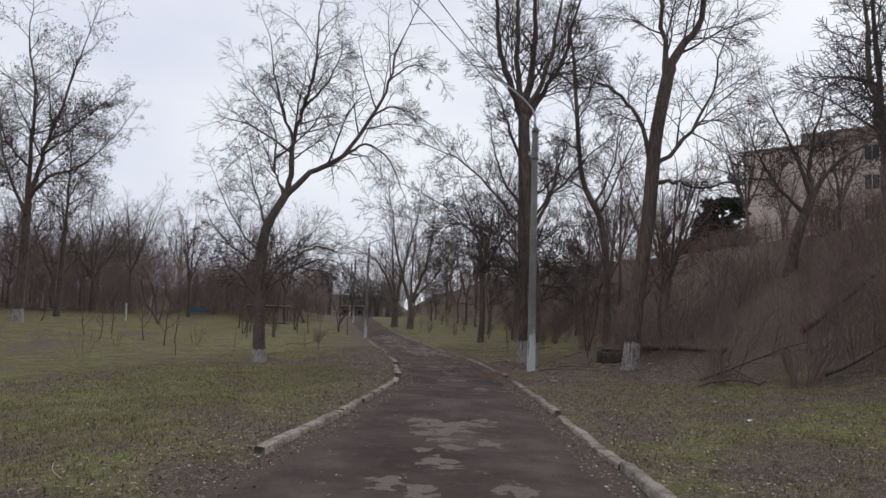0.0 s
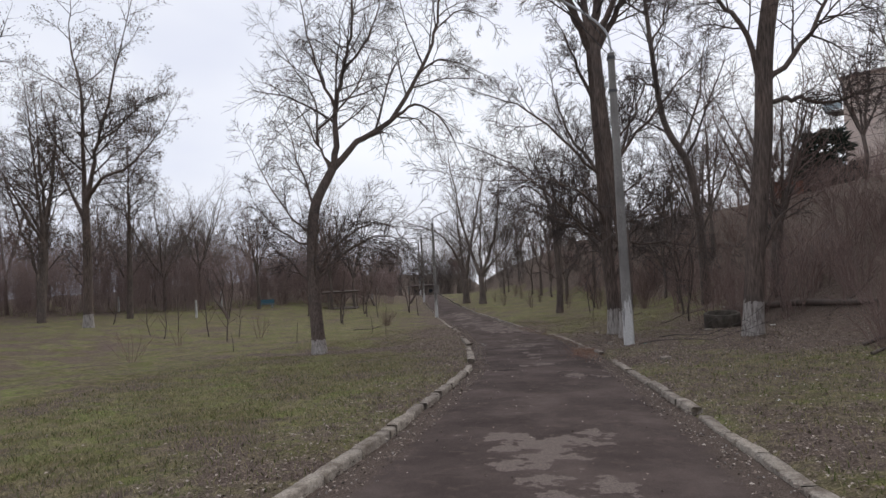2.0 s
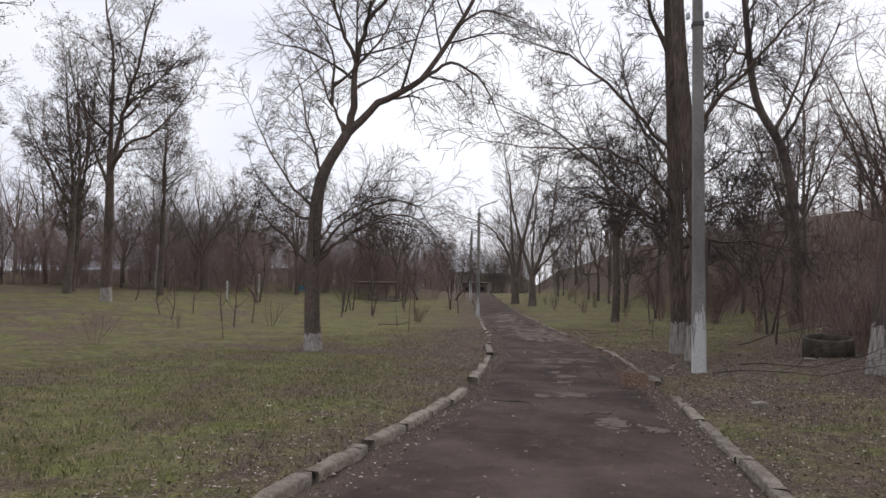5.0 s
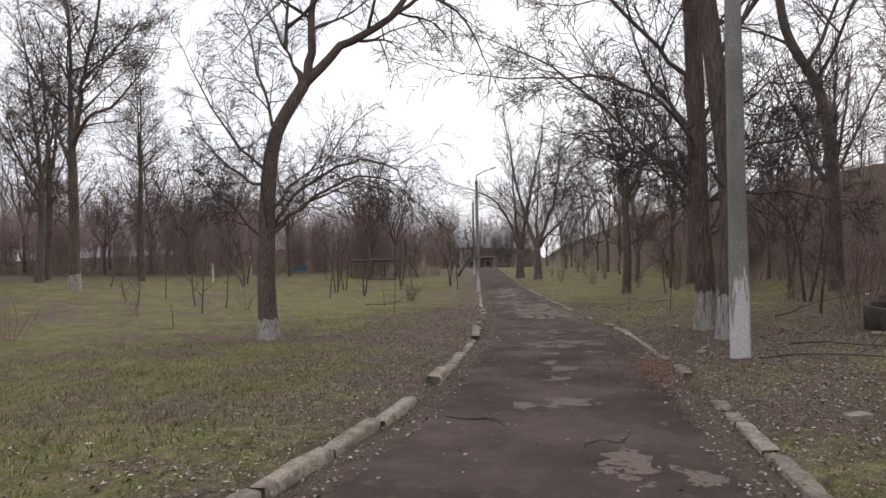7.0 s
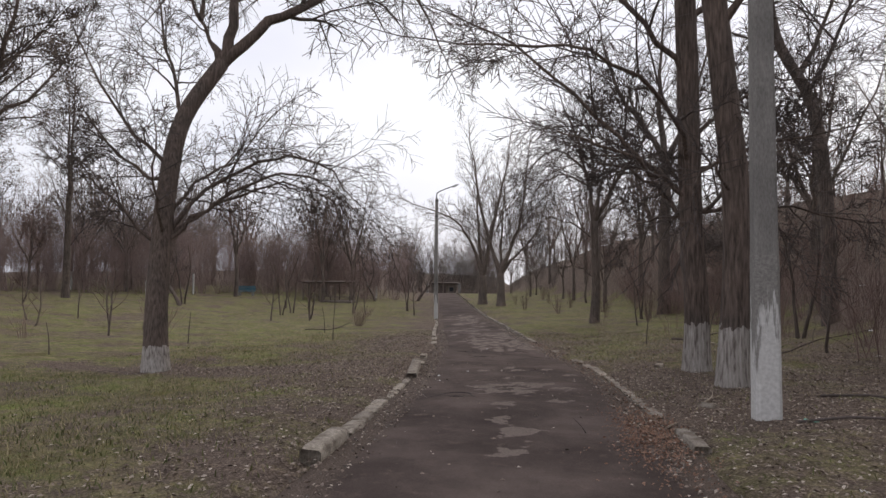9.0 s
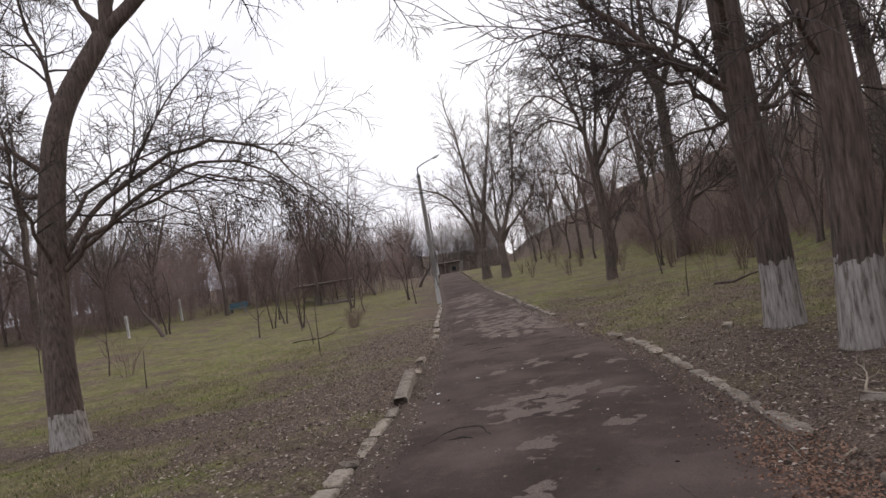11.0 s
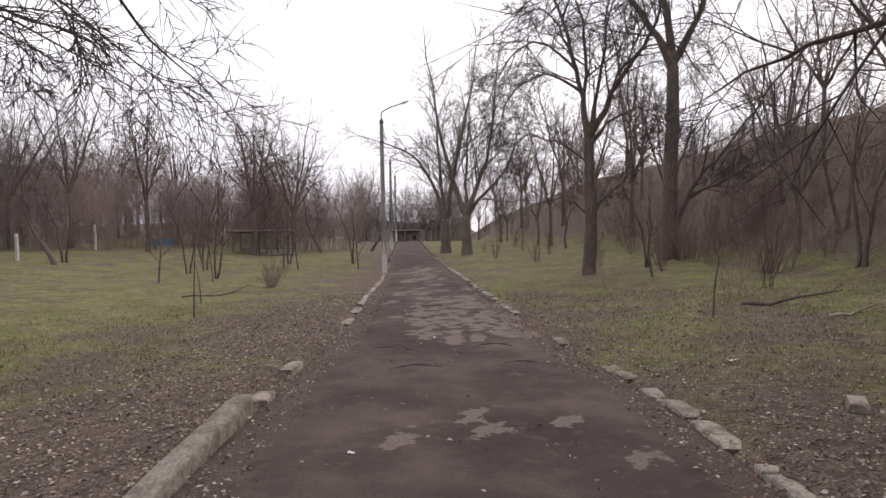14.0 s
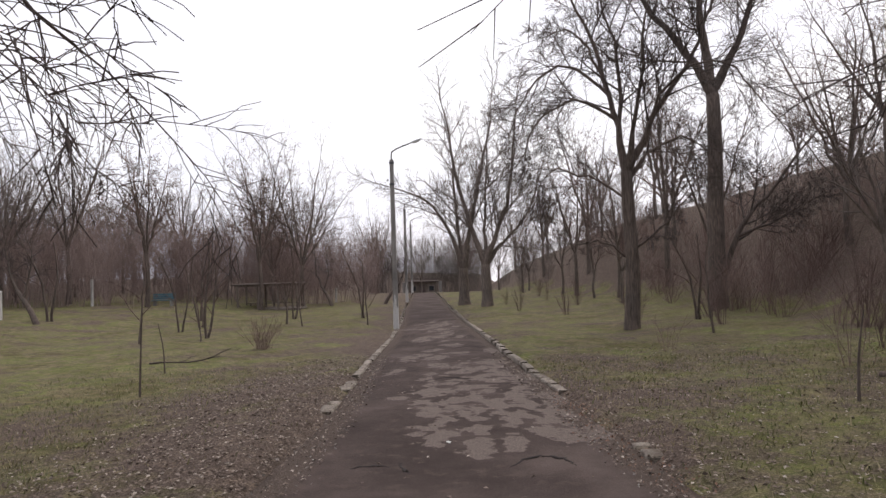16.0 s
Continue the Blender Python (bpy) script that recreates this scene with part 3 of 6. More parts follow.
def tree_meshes(seed, trunk, limbs, sp, foot=0.35, extra=0, mats=(BARK, TWIG), leaves=None):
    """Meshes of a tree: (trunk with its limbs, crown, leaves). trunk: points and radii at its ends; limbs: (points, radius, level)."""
    r = np.random.default_rng(seed)
    out = [[], [], [], [], []]
    pts = through_points(trunk[0], 5)
    rad = np.linspace(trunk[1], trunk[2], len(pts))
    rad = flare(rad, pts[:, 2], foot)
    pts[0, 2] -= 0.25
    tip = pts[-1] + (pts[-1] - pts[-2]) / np.linalg.norm(pts[-1] - pts[-2]) * trunk[2] * 0.9
    out[0].append((np.vstack([pts, tip]), np.append(rad, trunk[2] * 0.3)))
    spine = [pts]
    if extra:
        sprout(r, pts, rad, np.linalg.norm(pts[-1] - pts[0]) * 0.8, 1, Species((0, extra, *sp.counts[2:]), sp.ratio, sp.angle, sp.lift, sp.droop, sp.wobble, sp.twig), out, 0.35)
    for lp, lr, level in limbs:
        known = np.vstack(spine)
        lp = [tuple(known[np.argmin(np.sum((known - np.array(lp[0])) ** 2, axis=1))]), *lp[1:]]
        q = through_points(lp, 4)
        q[1:-1] += r.normal(0, 0.04, q[1:-1].shape)
        fine_q = np.repeat(q, 4, axis=0)[:-3] * 1.0
        for w in range(1, 4):
            fine_q[w::4] = q[:-1] * (1 - w / 4) + q[1:] * (w / 4)
        spine.append(fine_q)
        ln = float(np.sum(np.linalg.norm(np.diff(q, axis=0), axis=1)))
        qr = np.linspace(lr, max(lr * 0.3, sp.twig), len(q))
        if np.linalg.norm(q[0] - pts[-1]) < 0.6:
            qr = qr + max(trunk[2] * 0.85 - lr, 0) * np.clip(1 - np.linspace(0, 1, len(q)) * 4, 0, 1)
        else:
            qr[0] *= 1.35
        out[0 if lr > 0.09 else 1].append((q, qr))
        sprout(r, q, qr, ln, level, sp, out, 0.2)
        d = q[-1] - q[-2]
        grow(r, q[-1], d, ln * 0.45, qr[-1], level + 1, sp, out)
    stem = tube_mesh("trunk", [(10, out[0]), (7, out[1])], mats[0])
    crown = tube_mesh("crown", [(3, out[2] + out[3] + out[4])], mats[1])
    leaf = None
    if leaves:
        ends = np.array([l[0][-1] for l in out[3] + out[4]])
        ends = ends[r.random(len(ends)) < leaves[0]]
        leaf = scraps("leaves", r, np.repeat(ends, leaves[1], axis=0) + r.normal(0, 0.10, (len(ends) * leaves[1], 3)), leaves[2], SEEDS)
    return stem, crown, leaf


def scraps(name, r, places, size, mat, flat=0.0):
    """Small folded leaves at the given places, two triangles each."""
    n = len(places)
    d = r.normal(0, 1, (n, 3))
    d[:, 2] *= 1 - flat
    d /= np.linalg.norm(d, axis=1, keepdims=True)
    e = r.normal(0, 1, (n, 3))
    e[:, 2] *= 1 - flat
    e = np.cross(d, np.cross(e, d))
    e /= np.linalg.norm(e, axis=1, keepdims=True) + 1e-9
    s = (size * (0.6 + 0.8 * r.random(n)))[:, None]
    up = np.cross(d, e) * s * (0.2 + 0.3 * r.random(n))[:, None]
    up *= np.sign(up[:, 2:3] + 1e-9) if flat else 1
    v = np.stack([places - d * s, places + e * s * 0.55 + up, places + d * s, places - e * s * 0.55 + up * 0.6], 1).reshape(-1, 3)
    b = np.arange(n)[:, None] * 4
    return mesh_from(name, v, None, np.concatenate([b + np.array([[0, 1, 2]]), b + np.array([[0, 2, 3]])]), mat)


def plant_tree(name, meshes, m, label, category="tree", group="", crown_label="", leaf_label=""):
    ob = thing(name, m, label, category, group)
    part_mesh("trunk", meshes[0], ob)
    if meshes[1]:
        part_mesh("crown", meshes[1], ob, crown_label)
    if meshes[2]:
        part_mesh("leaves", meshes[2], ob, leaf_label)
    return ob


def stand(x, y, rz=0.0, s=1.0, sink=0.05):
    return Matrix.LocRotScale((x, y, at_ground(x, y, sink)), Euler((0, 0, radians(rz))), (s, s, s))


# habits: weeping, upright, spreading
WEEPING = Species((0, 12, 10, 8), (0.5, 0.42, 0.50, 0.6), (45, 48, 45, 40), (0.03, 0.05, 0.03, 0.0, -0.02), (0, 0.10, 0.22, 0.40, 0.40), 0.10, 0.0085)
WEEPING_FINE = Species((0, 12, 9, 6), (0.5, 0.44, 0.52, 0.62), (45, 50, 46, 40), (0.03, 0.05, 0.03, 0.0, -0.02), (0, 0.08, 0.17, 0.28, 0.34), 0.12, 0.0085, segs=(9, 8, 6, 4, 3))
UPRIGHT = Species((0, 13, 11, 7), (0.5, 0.40, 0.48, 0.58), (40, 42, 42, 40), (0.03, 0.10, 0.07, 0.04, 0.02), (0, 0.03, 0.05, 0.10, 0.12), 0.10, 0.0085, segs=(9, 7, 5, 3, 1))
SPREADING = Species((0, 13, 10, 7), (0.5, 0.42, 0.48, 0.58), (45, 50, 45, 42), (0.02, 0.06, 0.04, 0.02, 0.0), (0, 0.06, 0.10, 0.16, 0.2), 0.12, 0.0085, segs=(9, 7, 5, 3, 1))

# arching tree on the lawn
arching = tree_meshes(11, ([(0, 0, 0), (-0.2, 0.3, 1.8), (-0.45, 1.0, 4.4), (-0.45, 1.6, 6.1), (0.1, 2.4, 7.7)], 0.27, 0.19),
    [([(0.1, 2.4, 7.6), (-0.5, 2.2, 9.0), (-1.4, 2.0, 11.0)], 0.06, 1),
     ([(0.3, 2.7, 9.4), (-0.7, 2.8, 11.0), (-2.0, 2.8, 13.2)], 0.06, 1),
     ([(0.3, 2.7, 9.6), (1.2, 2.9, 11.2), (1.9, 3.2, 13.0)], 0.055, 1),
     ([(0.1, 2.4, 7.7), (0.3, 2.7, 9.2), (0.25, 3.0, 10.9), (0.6, 3.2, 12.4), (1.0, 3.3, 13.8), (1.1, 3.5, 16.5)], 0.14, 1),
     ([(0.25, 3.0, 10.6), (-0.4, 2.4, 12.4), (-0.8, 1.9, 15.0)], 0.08, 1),
     ([(0.6, 3.2, 12.2), (1.7, 3.7, 13.8), (2.2, 4.2, 16.0)], 0.07, 1),
     ([(0.1, 2.4, 7.7), (1.1, 3.0, 8.9), (2.5, 3.8, 10.1), (3.8, 4.6, 12.2), (4.6, 5.2, 14.4), (5.0, 5.6, 16.5)], 0.15, 1),
     ([(2.5, 3.8, 10.1), (3.6, 4.3, 10.8), (4.6, 4.8, 10.3), (5.4, 5.0, 8.8)], 0.075, 1),
     ([(3.8, 4.6, 12.2), (5.0, 4.8, 12.9), (6.4, 5.0, 12.4)], 0.06, 1),
     ([(4.6, 5.2, 14.4), (5.8, 5.4, 15.4), (7.0, 5.6, 15.0)], 0.05, 1),
     ([(-0.35, 0.6, 3.0), (0.3, 1.4, 4.3), (1.4, 2.8, 5.2), (2.2, 4.4, 5.3), (2.6, 5.6, 4.5)], 0.06, 1),
     ([(-0.3, 0.5, 2.6), (0.5, 1.0, 3.7), (1.5, 1.6, 4.5), (2.5, 2.2, 4.7), (3.2, 2.6, 4.3)], 0.055, 1),
     ([(-0.3, 0.5, 3.0), (0.1, -0.3, 4.2), (0.5, -0.9, 5.4)], 0.04, 1),
     ([(-0.35, 0.7, 3.2), (0.6, 1.8, 4.0), (1.6, 3.0, 4.6), (2.5, 3.9, 4.3)], 0.045, 1),
     ([(-0.3, 0.5, 2.8), (-1.2, 0.2, 3.8), (-2.2, 0.0, 4.9)], 0.045, 1),
     ([(-0.35, 0.7, 3.4), (0.3, 1.5, 4.7), (1.0, 2.4, 5.2)], 0.05, 1),
     ([(-0.4, 1.0, 4.2), (-1.5, 1.1, 4.8), (-2.9, 1.2, 6.2)], 0.06, 1),
     ([(-0.4, 1.1, 4.7), (-1.3, 0.5, 5.8), (-2.3, 0.1, 7.8)], 0.055, 1),
     ([(-0.4, 1.6, 6.0), (-1.1, 2.0, 7.6), (-1.9, 2.3, 10.0)], 0.06, 1)], WEEPING_FINE, mats=(BARK_FAINT, TWIG))
plant_tree("arching_tree", arching, stand(-7.85, 26.5), "leaning bare tree with arching drooping boughs and a limed foot")

# three tall trunks by the lamp post
tall_a = tree_meshes(21, ([(0, 0, 0), (0.0, 0, 1.4), (-0.10, 0, 3.0), (-0.16, 0, 6.0), (-0.25, 0, 9.0), (-0.32, 0, 11.2)], 0.25, 0.19),
    [([(-0.3, 0, 11.2), (-1.0, -0.2, 12.8), (-1.5, -0.3, 14.5), (-1.8, -0.4, 17.5)], 0.20, 1),
     ([(-0.3, 0, 11.2), (0.05, 0.1, 13.2), (0.2, 0.2, 15.5), (0.1, 0.3, 19.0)], 0.21, 1),
     ([(-0.2, 0, 10.8), (0.6, 0.1, 12.4), (1.5, 0.2, 14.0), (2.3, 0.3, 17.0)], 0.15, 1),
     ([(-0.3, 0, 9.0), (-0.9, -0.3, 10.4), (-1.4, -0.5, 11.8)], 0.09, 1),
     ([(-0.1, 0, 6.2), (-1.4, -0.5, 7.4), (-3.0, -0.9, 8.8), (-4.4, -1.2, 9.4)], 0.065, 1),
     ([(0.0, 0, 3.4), (-1.2, 0.3, 4.6), (-2.8, 0.2, 6.2), (-4.6, 0.0, 7.4)], 0.065, 1),
     ([(0.05, 0, 4.2), (-0.8, -1.2, 5.2), (-2.2, -2.4, 5.8), (-4.4, -3.0, 5.9)], 0.055, 1),
     ([(0.05, 0, 3.3), (-0.9, -0.3, 4.1), (-2.0, -0.5, 4.6), (-2.8, -0.6, 4.9)], 0.05, 2),
     ([(0.05, 0, 3.7), (-0.8, 1.2, 4.5), (-1.8, 2.6, 4.9), (-2.8, 3.6, 4.7)], 0.04, 2),
     ([(0.05, 0, 4.6), (0.9, 0.9, 5.6), (2.0, 1.8, 6.4), (3.4, 2.4, 6.6)], 0.05, 1),
     ([(0.05, 0, 3.9), (1.1, -0.6, 4.5), (2.4, -1.0, 4.7)], 0.05, 1),
     ([(0.05, 0, 3.6), (-0.5, 0.8, 4.6), (-0.9, 1.6, 5.6), (-1.1, 2.4, 6.6)], 0.045, 1),
     ([(0.05, 0, 3.2), (0.8, 0.6, 3.9), (1.6, 1.4, 4.8), (2.2, 2.0, 5.8)], 0.05, 1),
     ([(0.05, 0, 2.9), (-0.5, 0.3, 3.6), (-1.1, 0.6, 4.2), (-1.9, 1.0, 4.5)], 0.06, 1),
     ([(0.1, 0, 3.2), (-0.3, 1.8, 3.3), (-0.9, 3.7, 3.15)], 0.045, 2),
     ([(0.1, 0, 3.4), (2.0, 2.0, 3.55), (4.4, 2.7, 3.2)], 0.045, 1),
     ([(0, 0, 7.2), (1.2, 1.0, 8.4), (2.0, 1.6, 10.2)], 0.07, 1)], SPREADING, 0.3, mats=(BARK_LIMED, TWIG))
plant_tree("tall_tree", tall_a, stand(3.7, 27.3), "tall bare tree with a thick limed trunk beside the path", group="tall limed trees")
tall_b = tree_meshes(22, ([(0, 0, 0), (0.1, 0, 2.7), (-0.1, 0, 5.0), (-0.35, 0, 7.5), (-0.5, 0.2, 10.5)], 0.24, 0.17),
    [([(-0.5, 0.2, 10.5), (-0.9, 0.4, 13.0), (-0.8, 0.6, 16.5)], 0.16, 1),
     ([(-0.5, 0.2, 10.2), (0.3, -0.2, 12.4), (0.9, -0.5, 15.6)], 0.14, 1),
     ([(0.0, 0, 3.0), (-0.6, -0.8, 3.6), (-0.9, -1.2, 2.6)], 0.03, 2),
     ([(-0.2, 0, 6.0), (1.0, -0.6, 7.5), (2.4, -1.0, 9.0)], 0.07, 1)], UPRIGHT, 0.25, mats=(BARK_LIMED, TWIG))
plant_tree("tall_tree", tall_b, stand(3.75, 24.9), "tall bare tree with a rough limed trunk behind the lamp post", group="tall limed trees")
tall_c = tree_meshes(23, ([(0, 0, 0), (0.25, 0, 2.8), (0.6, 0, 5.6), (0.8, 0, 8.3), (1.2, 0, 10.6)], 0.27, 0.22),
    [([(1.2, 0, 10.6), (1.7, 0.1, 11.8), (2.5, 0.2, 12.9), (2.9, 0.3, 16.0)], 0.2, 1),
     ([(1.2, 0, 10.5), (0.9, -0.2, 12.4), (0.5, -0.4, 15.5)], 0.12, 1),
     ([(0.7, 0, 6.6), (1.4, -0.1, 6.8), (2.2, -0.2, 6.6), (3.4, -0.3, 6.8)], 0.09, 1),
     ([(0.15, 0, 2.5), (0.7, -0.1, 3.1), (1.1, -0.2, 3.6)], 0.08, 2),
     ([(0.75, 0, 7.5), (0.1, -0.2, 9.0), (-0.8, -0.3, 9.9), (-2.0, -0.4, 10.4)], 0.09, 1),
     ([(0.8, 0, 7.3), (1.9, 0.2, 8.4), (2.8, 0.4, 9.8), (3.4, 0.5, 12.0)], 0.09, 1)], WEEPING, 0.3, mats=(BARK_LIMED, TWIG))
plant_tree("tall_tree", tall_c, stand(6.75, 21.4), "tall bare tree with a limed foot among brush on the bank", group="tall limed trees")
crooked = tree_meshes(24, ([(0, 0, -0.5), (-0.1, 0, 4.0), (-0.5, 0, 7.2), (-1.6, 0, 9.6), (-2.0, 0, 12.9), (-2.3, 0, 17.0)], 0.24, 0.10),
    [([(-2.3, 0, 17.0), (-2.5, 0.2, 18.6), (-2.3, 0.4, 20.5)], 0.095, 1),
     ([(-1.9, 0, 11.3), (-2.8, -0.3, 11.9), (-3.8, -0.5, 11.8)], 0.07, 1),
     ([(-1.0, 0, 8.4), (0.2, 0.5, 10.4), (0.8, 0.8, 13.5)], 0.09, 1),
     ([(-2.0, 0, 13.5), (-1.2, 0.4, 15.5), (-0.8, 0.6, 18.0)], 0.07, 1)], SPREADING, 0.3, 6)
plant_tree("crooked_tree", crooked, stand(9.7, 36.3), "tall crooked bare tree bending over the brush")

# trees further along the path
middle = tree_meshes(31, ([(0, 0, 0), (0.1, 0, 2.0), (0.05, 0, 3.8), (0.0, 0, 5.4)], 0.26, 0.19),
    [([(0.05, 0, 5.4), (-0.3, 0.1, 7.5), (-0.9, 0.2, 10.0), (-1.6, 0.3, 11.6)], 0.12, 1),
     ([(0.05, 0, 5.4), (1.2, -0.2, 7.6), (2.3, -0.3, 9.2), (3.0, -0.4, 11.2)], 0.12, 1),
     ([(-0.1, 0, 6.4), (-0.1, 0.5, 9.4), (-0.6, 0.8, 12.0)], 0.09, 1),
     ([(-0.4, 0.1, 7.2), (-1.6, -0.3, 7.9), (-2.8, -0.6, 7.3), (-3.6, -0.8, 5.8)], 0.06, 1),
     ([(-0.5, 0.1, 8.2), (-1.8, 0.3, 9.3), (-3.2, 0.5, 8.6), (-4.0, 0.6, 7.0)], 0.06, 1),
     ([(0.05, 0, 5.2), (0.9, 0.6, 6.2), (2.4, 1.0, 6.6), (3.4, 1.3, 5.4)], 0.06, 1),
     ([(0.1, 0, 6.0), (1.4, -0.8, 8.2), (3.0, -1.2, 8.6), (4.0, -1.4, 7.2)], 0.06, 1),
     ([(0.0, 0, 4.4), (-1.2, 0.6, 5.4), (-2.6, 0.8, 5.6), (-3.2, 0.9, 4.4)], 0.05, 1),
     ([(-0.6, 0.1, 9.0), (-1.6, 0.6, 10.6), (-2.8, 1.0, 10.6)], 0.05, 1),
     ([(0.05, 0, 5.4), (0.4, -0.8, 8.0), (0.8, -1.2, 11.0)], 0.09, 1),
     ([(0, 0, 2.4), (-0.9, -0.4, 3.0), (-2.0, -0.6, 3.0)], 0.045, 2),
     ([(0, 0, 2.8), (1.0, -0.3, 3.4), (1.9, -0.4, 4.4)], 0.05, 1)], WEEPING, 0.2)
plant_tree("drooping_tree", middle, stand(2.85, 48.0), "bare tree with fountain-like drooping boughs beside the path")
forked = tree_meshes(32, ([(0, 0, 0), (0.0, 0, 4.0), (0.1, 0, 7.0), (0.1, 0, 9.5)], 0.38, 0.28),
    [([(0.0, 0, 9.4), (-0.9, 0.1, 11.5), (-2.6, 0.2, 14.0), (-3.6, 0.2, 17.0)], 0.2, 1),
     ([(0.1, 0, 9.5), (-0.2, 0.2, 12.2), (-0.2, 0.3, 14.5), (0.0, 0.4, 18.0)], 0.22, 1),
     ([(0.15, 0, 9.6), (1.2, -0.1, 11.7), (1.8, -0.2, 13.6), (2.6, -0.2, 16.5)], 0.18, 1),
     ([(0.25, 0.0, 0.6), (1.1, 0.2, 3.6), (2.3, 0.4, 5.0), (4.4, 0.6, 7.6)], 0.14, 1),
     ([(1.1, 0.2, 3.2), (2.6, -0.3, 4.0), (4.5, -0.5, 5.0)], 0.08, 1)], UPRIGHT, 0.25, 5, mats=(BARK, TWIG))
plant_tree("forked_tree", forked, stand(7.5, 55.0), "tall bare tree forking into three great limbs at the bank's foot")
pair_a = tree_meshes(33, ([(0, 0, 0), (0, 0, 1.4), (-0.05, 0, 2.8)], 0.38, 0.30),
    [([(-0.05, 0, 2.8), (-1.0, 0.2, 5.5), (-2.0, 0.4, 9.3), (-2.4, 0.5, 12.5)], 0.2, 1),
     ([(-0.05, 0, 2.8), (0.8, -0.2, 5.0), (1.7, -0.4, 7.4), (2.2, -0.5, 11.8)], 0.2, 1),
     ([(-0.05, 0, 2.8), (1.2, 0.6, 4.4), (2.8, 1.0, 6.2), (3.8, 1.4, 9.0)], 0.13, 1),
     ([(0, 0, 3.0), (-0.1, 0.8, 6.0), (0.2, 1.0, 10.5)], 0.14, 1)], UPRIGHT, 0.3, mats=(BARK_GREY, TWIG_GREY))
plant_tree("grey_tree", pair_a, stand(-3.8, 67.5), "many-stemmed grey bare tree beside the path", group="grey trees beside the path")
pair_b = tree_meshes(34, ([(0, 0, 0), (0, 0, 1.4), (0, 0, 2.7)], 0.42, 0.32),
    [([(0, 0, 2.7), (-1.0, 0, 5.6), (-2.6, 0, 7.8), (-5.2, 0.2, 9.0)], 0.16, 1),
     ([(0, 0, 2.7), (-0.4, 0.4, 6.5), (-0.8, 0.6, 12.0)], 0.18, 1),
     ([(0, 0, 2.7), (0.8, -0.3, 6.5), (1.6, -0.4, 10.0), (2.4, -0.5, 13.5)], 0.2, 1)], UPRIGHT, 0.3, mats=(BARK_GREY, TWIG_GREY))
plant_tree("grey_tree", pair_b, stand(-5.9, 72.0), "grey bare tree with a long side bough beside the path", group="grey trees beside the path")

# great trees at the edge of the lawn, with seed clusters left on
LEAFY = Species((0, 13, 10, 6), (0.5, 0.42, 0.46, 0.5), (45, 48, 45, 42), (0.02, 0.07, 0.05, 0.02, 0.0), (0, 0.03, 0.06, 0.10, 0.1), 0.12, 0.010)
great_a = tree_meshes(41, ([(0, 0, 0), (0.1, 0, 4.5), (0.1, 0, 8.3)], 0.33, 0.25),
    [([(0.05, 0, 8.3), (-0.1, 0.2, 12.0), (-0.2, 0.4, 15.5), (-1.1, 0.6, 20.5)], 0.17, 1),
     ([(0.2, 0, 8.2), (1.0, -0.2, 11.4), (1.9, -0.4, 14.2), (3.5, -0.6, 18.8)], 0.17, 1),
     ([(0.3, 0, 8.6), (1.8, -0.5, 10.2), (4.0, -0.8, 10.8), (6.0, -1.0, 12.6)], 0.13, 1),
     ([(0, 0, 7.6), (-1.6, 0.5, 10.0), (-2.8, 0.8, 13.5)], 0.13, 1),
     ([(1.4, -0.3, 12.6), (3.0, 0.2, 14.0), (4.8, 0.4, 15.8)], 0.08, 1)], LEAFY, 0.3, 7, leaves=(0.7, 3, 0.055), mats=(BARK_LIMED, TWIG))
plant_tree("great_tree", great_a, stand(-29.4, 42.2), "great bare tree with withered seed clusters at the wood's edge", group="great trees at the wood's edge", leaf_label="withered brown seed clusters")
great_b = tree_meshes(42, ([(0, 0, 0), (0.5, 0, 4.5), (0.6, 0, 8.0)], 0.28, 0.2),
    [([(0.6, 0, 8.0), (0.3, 0.2, 12.0), (-0.2, 0.4, 17.5)], 0.14, 1),
     ([(0.6, 0, 8.0), (1.6, -0.2, 11.0), (2.2, -0.4, 16.0)], 0.13, 1),
     ([(0.4, 0, 6.5), (-1.4, 0.5, 9.4), (-3.4, 0.8, 12.0)], 0.13, 1)], LEAFY, 0.3, 6, leaves=(0.6, 3, 0.055))
plant_tree("great_tree", great_b, stand(-39.0, 49.5), "tall bare tree with withered seed clusters at the wood's edge", group="great trees at the wood's edge", leaf_label="withered brown seed clusters")
for gx_, gy_, gr_, gs_ in ((-36.5, 46.5, 100, 0.95), (-40.0, 38.0, 220, 1.0), (-33.5, 53.0, 320, 0.9)):
    plant_tree("great_tree", great_b, stand(gx_, gy_, gr_, gs_), "tall bare tree with withered seed clusters at the wood's edge", group="great trees at the wood's edge", leaf_label="withered brown seed clusters")
plant_tree("great_tree", great_a, stand(-25.6, 27.0, 150, 0.95), "great bare tree with withered seed clusters hanging over the lawn", group="great trees at the wood's edge", leaf_label="withered brown seed clusters")

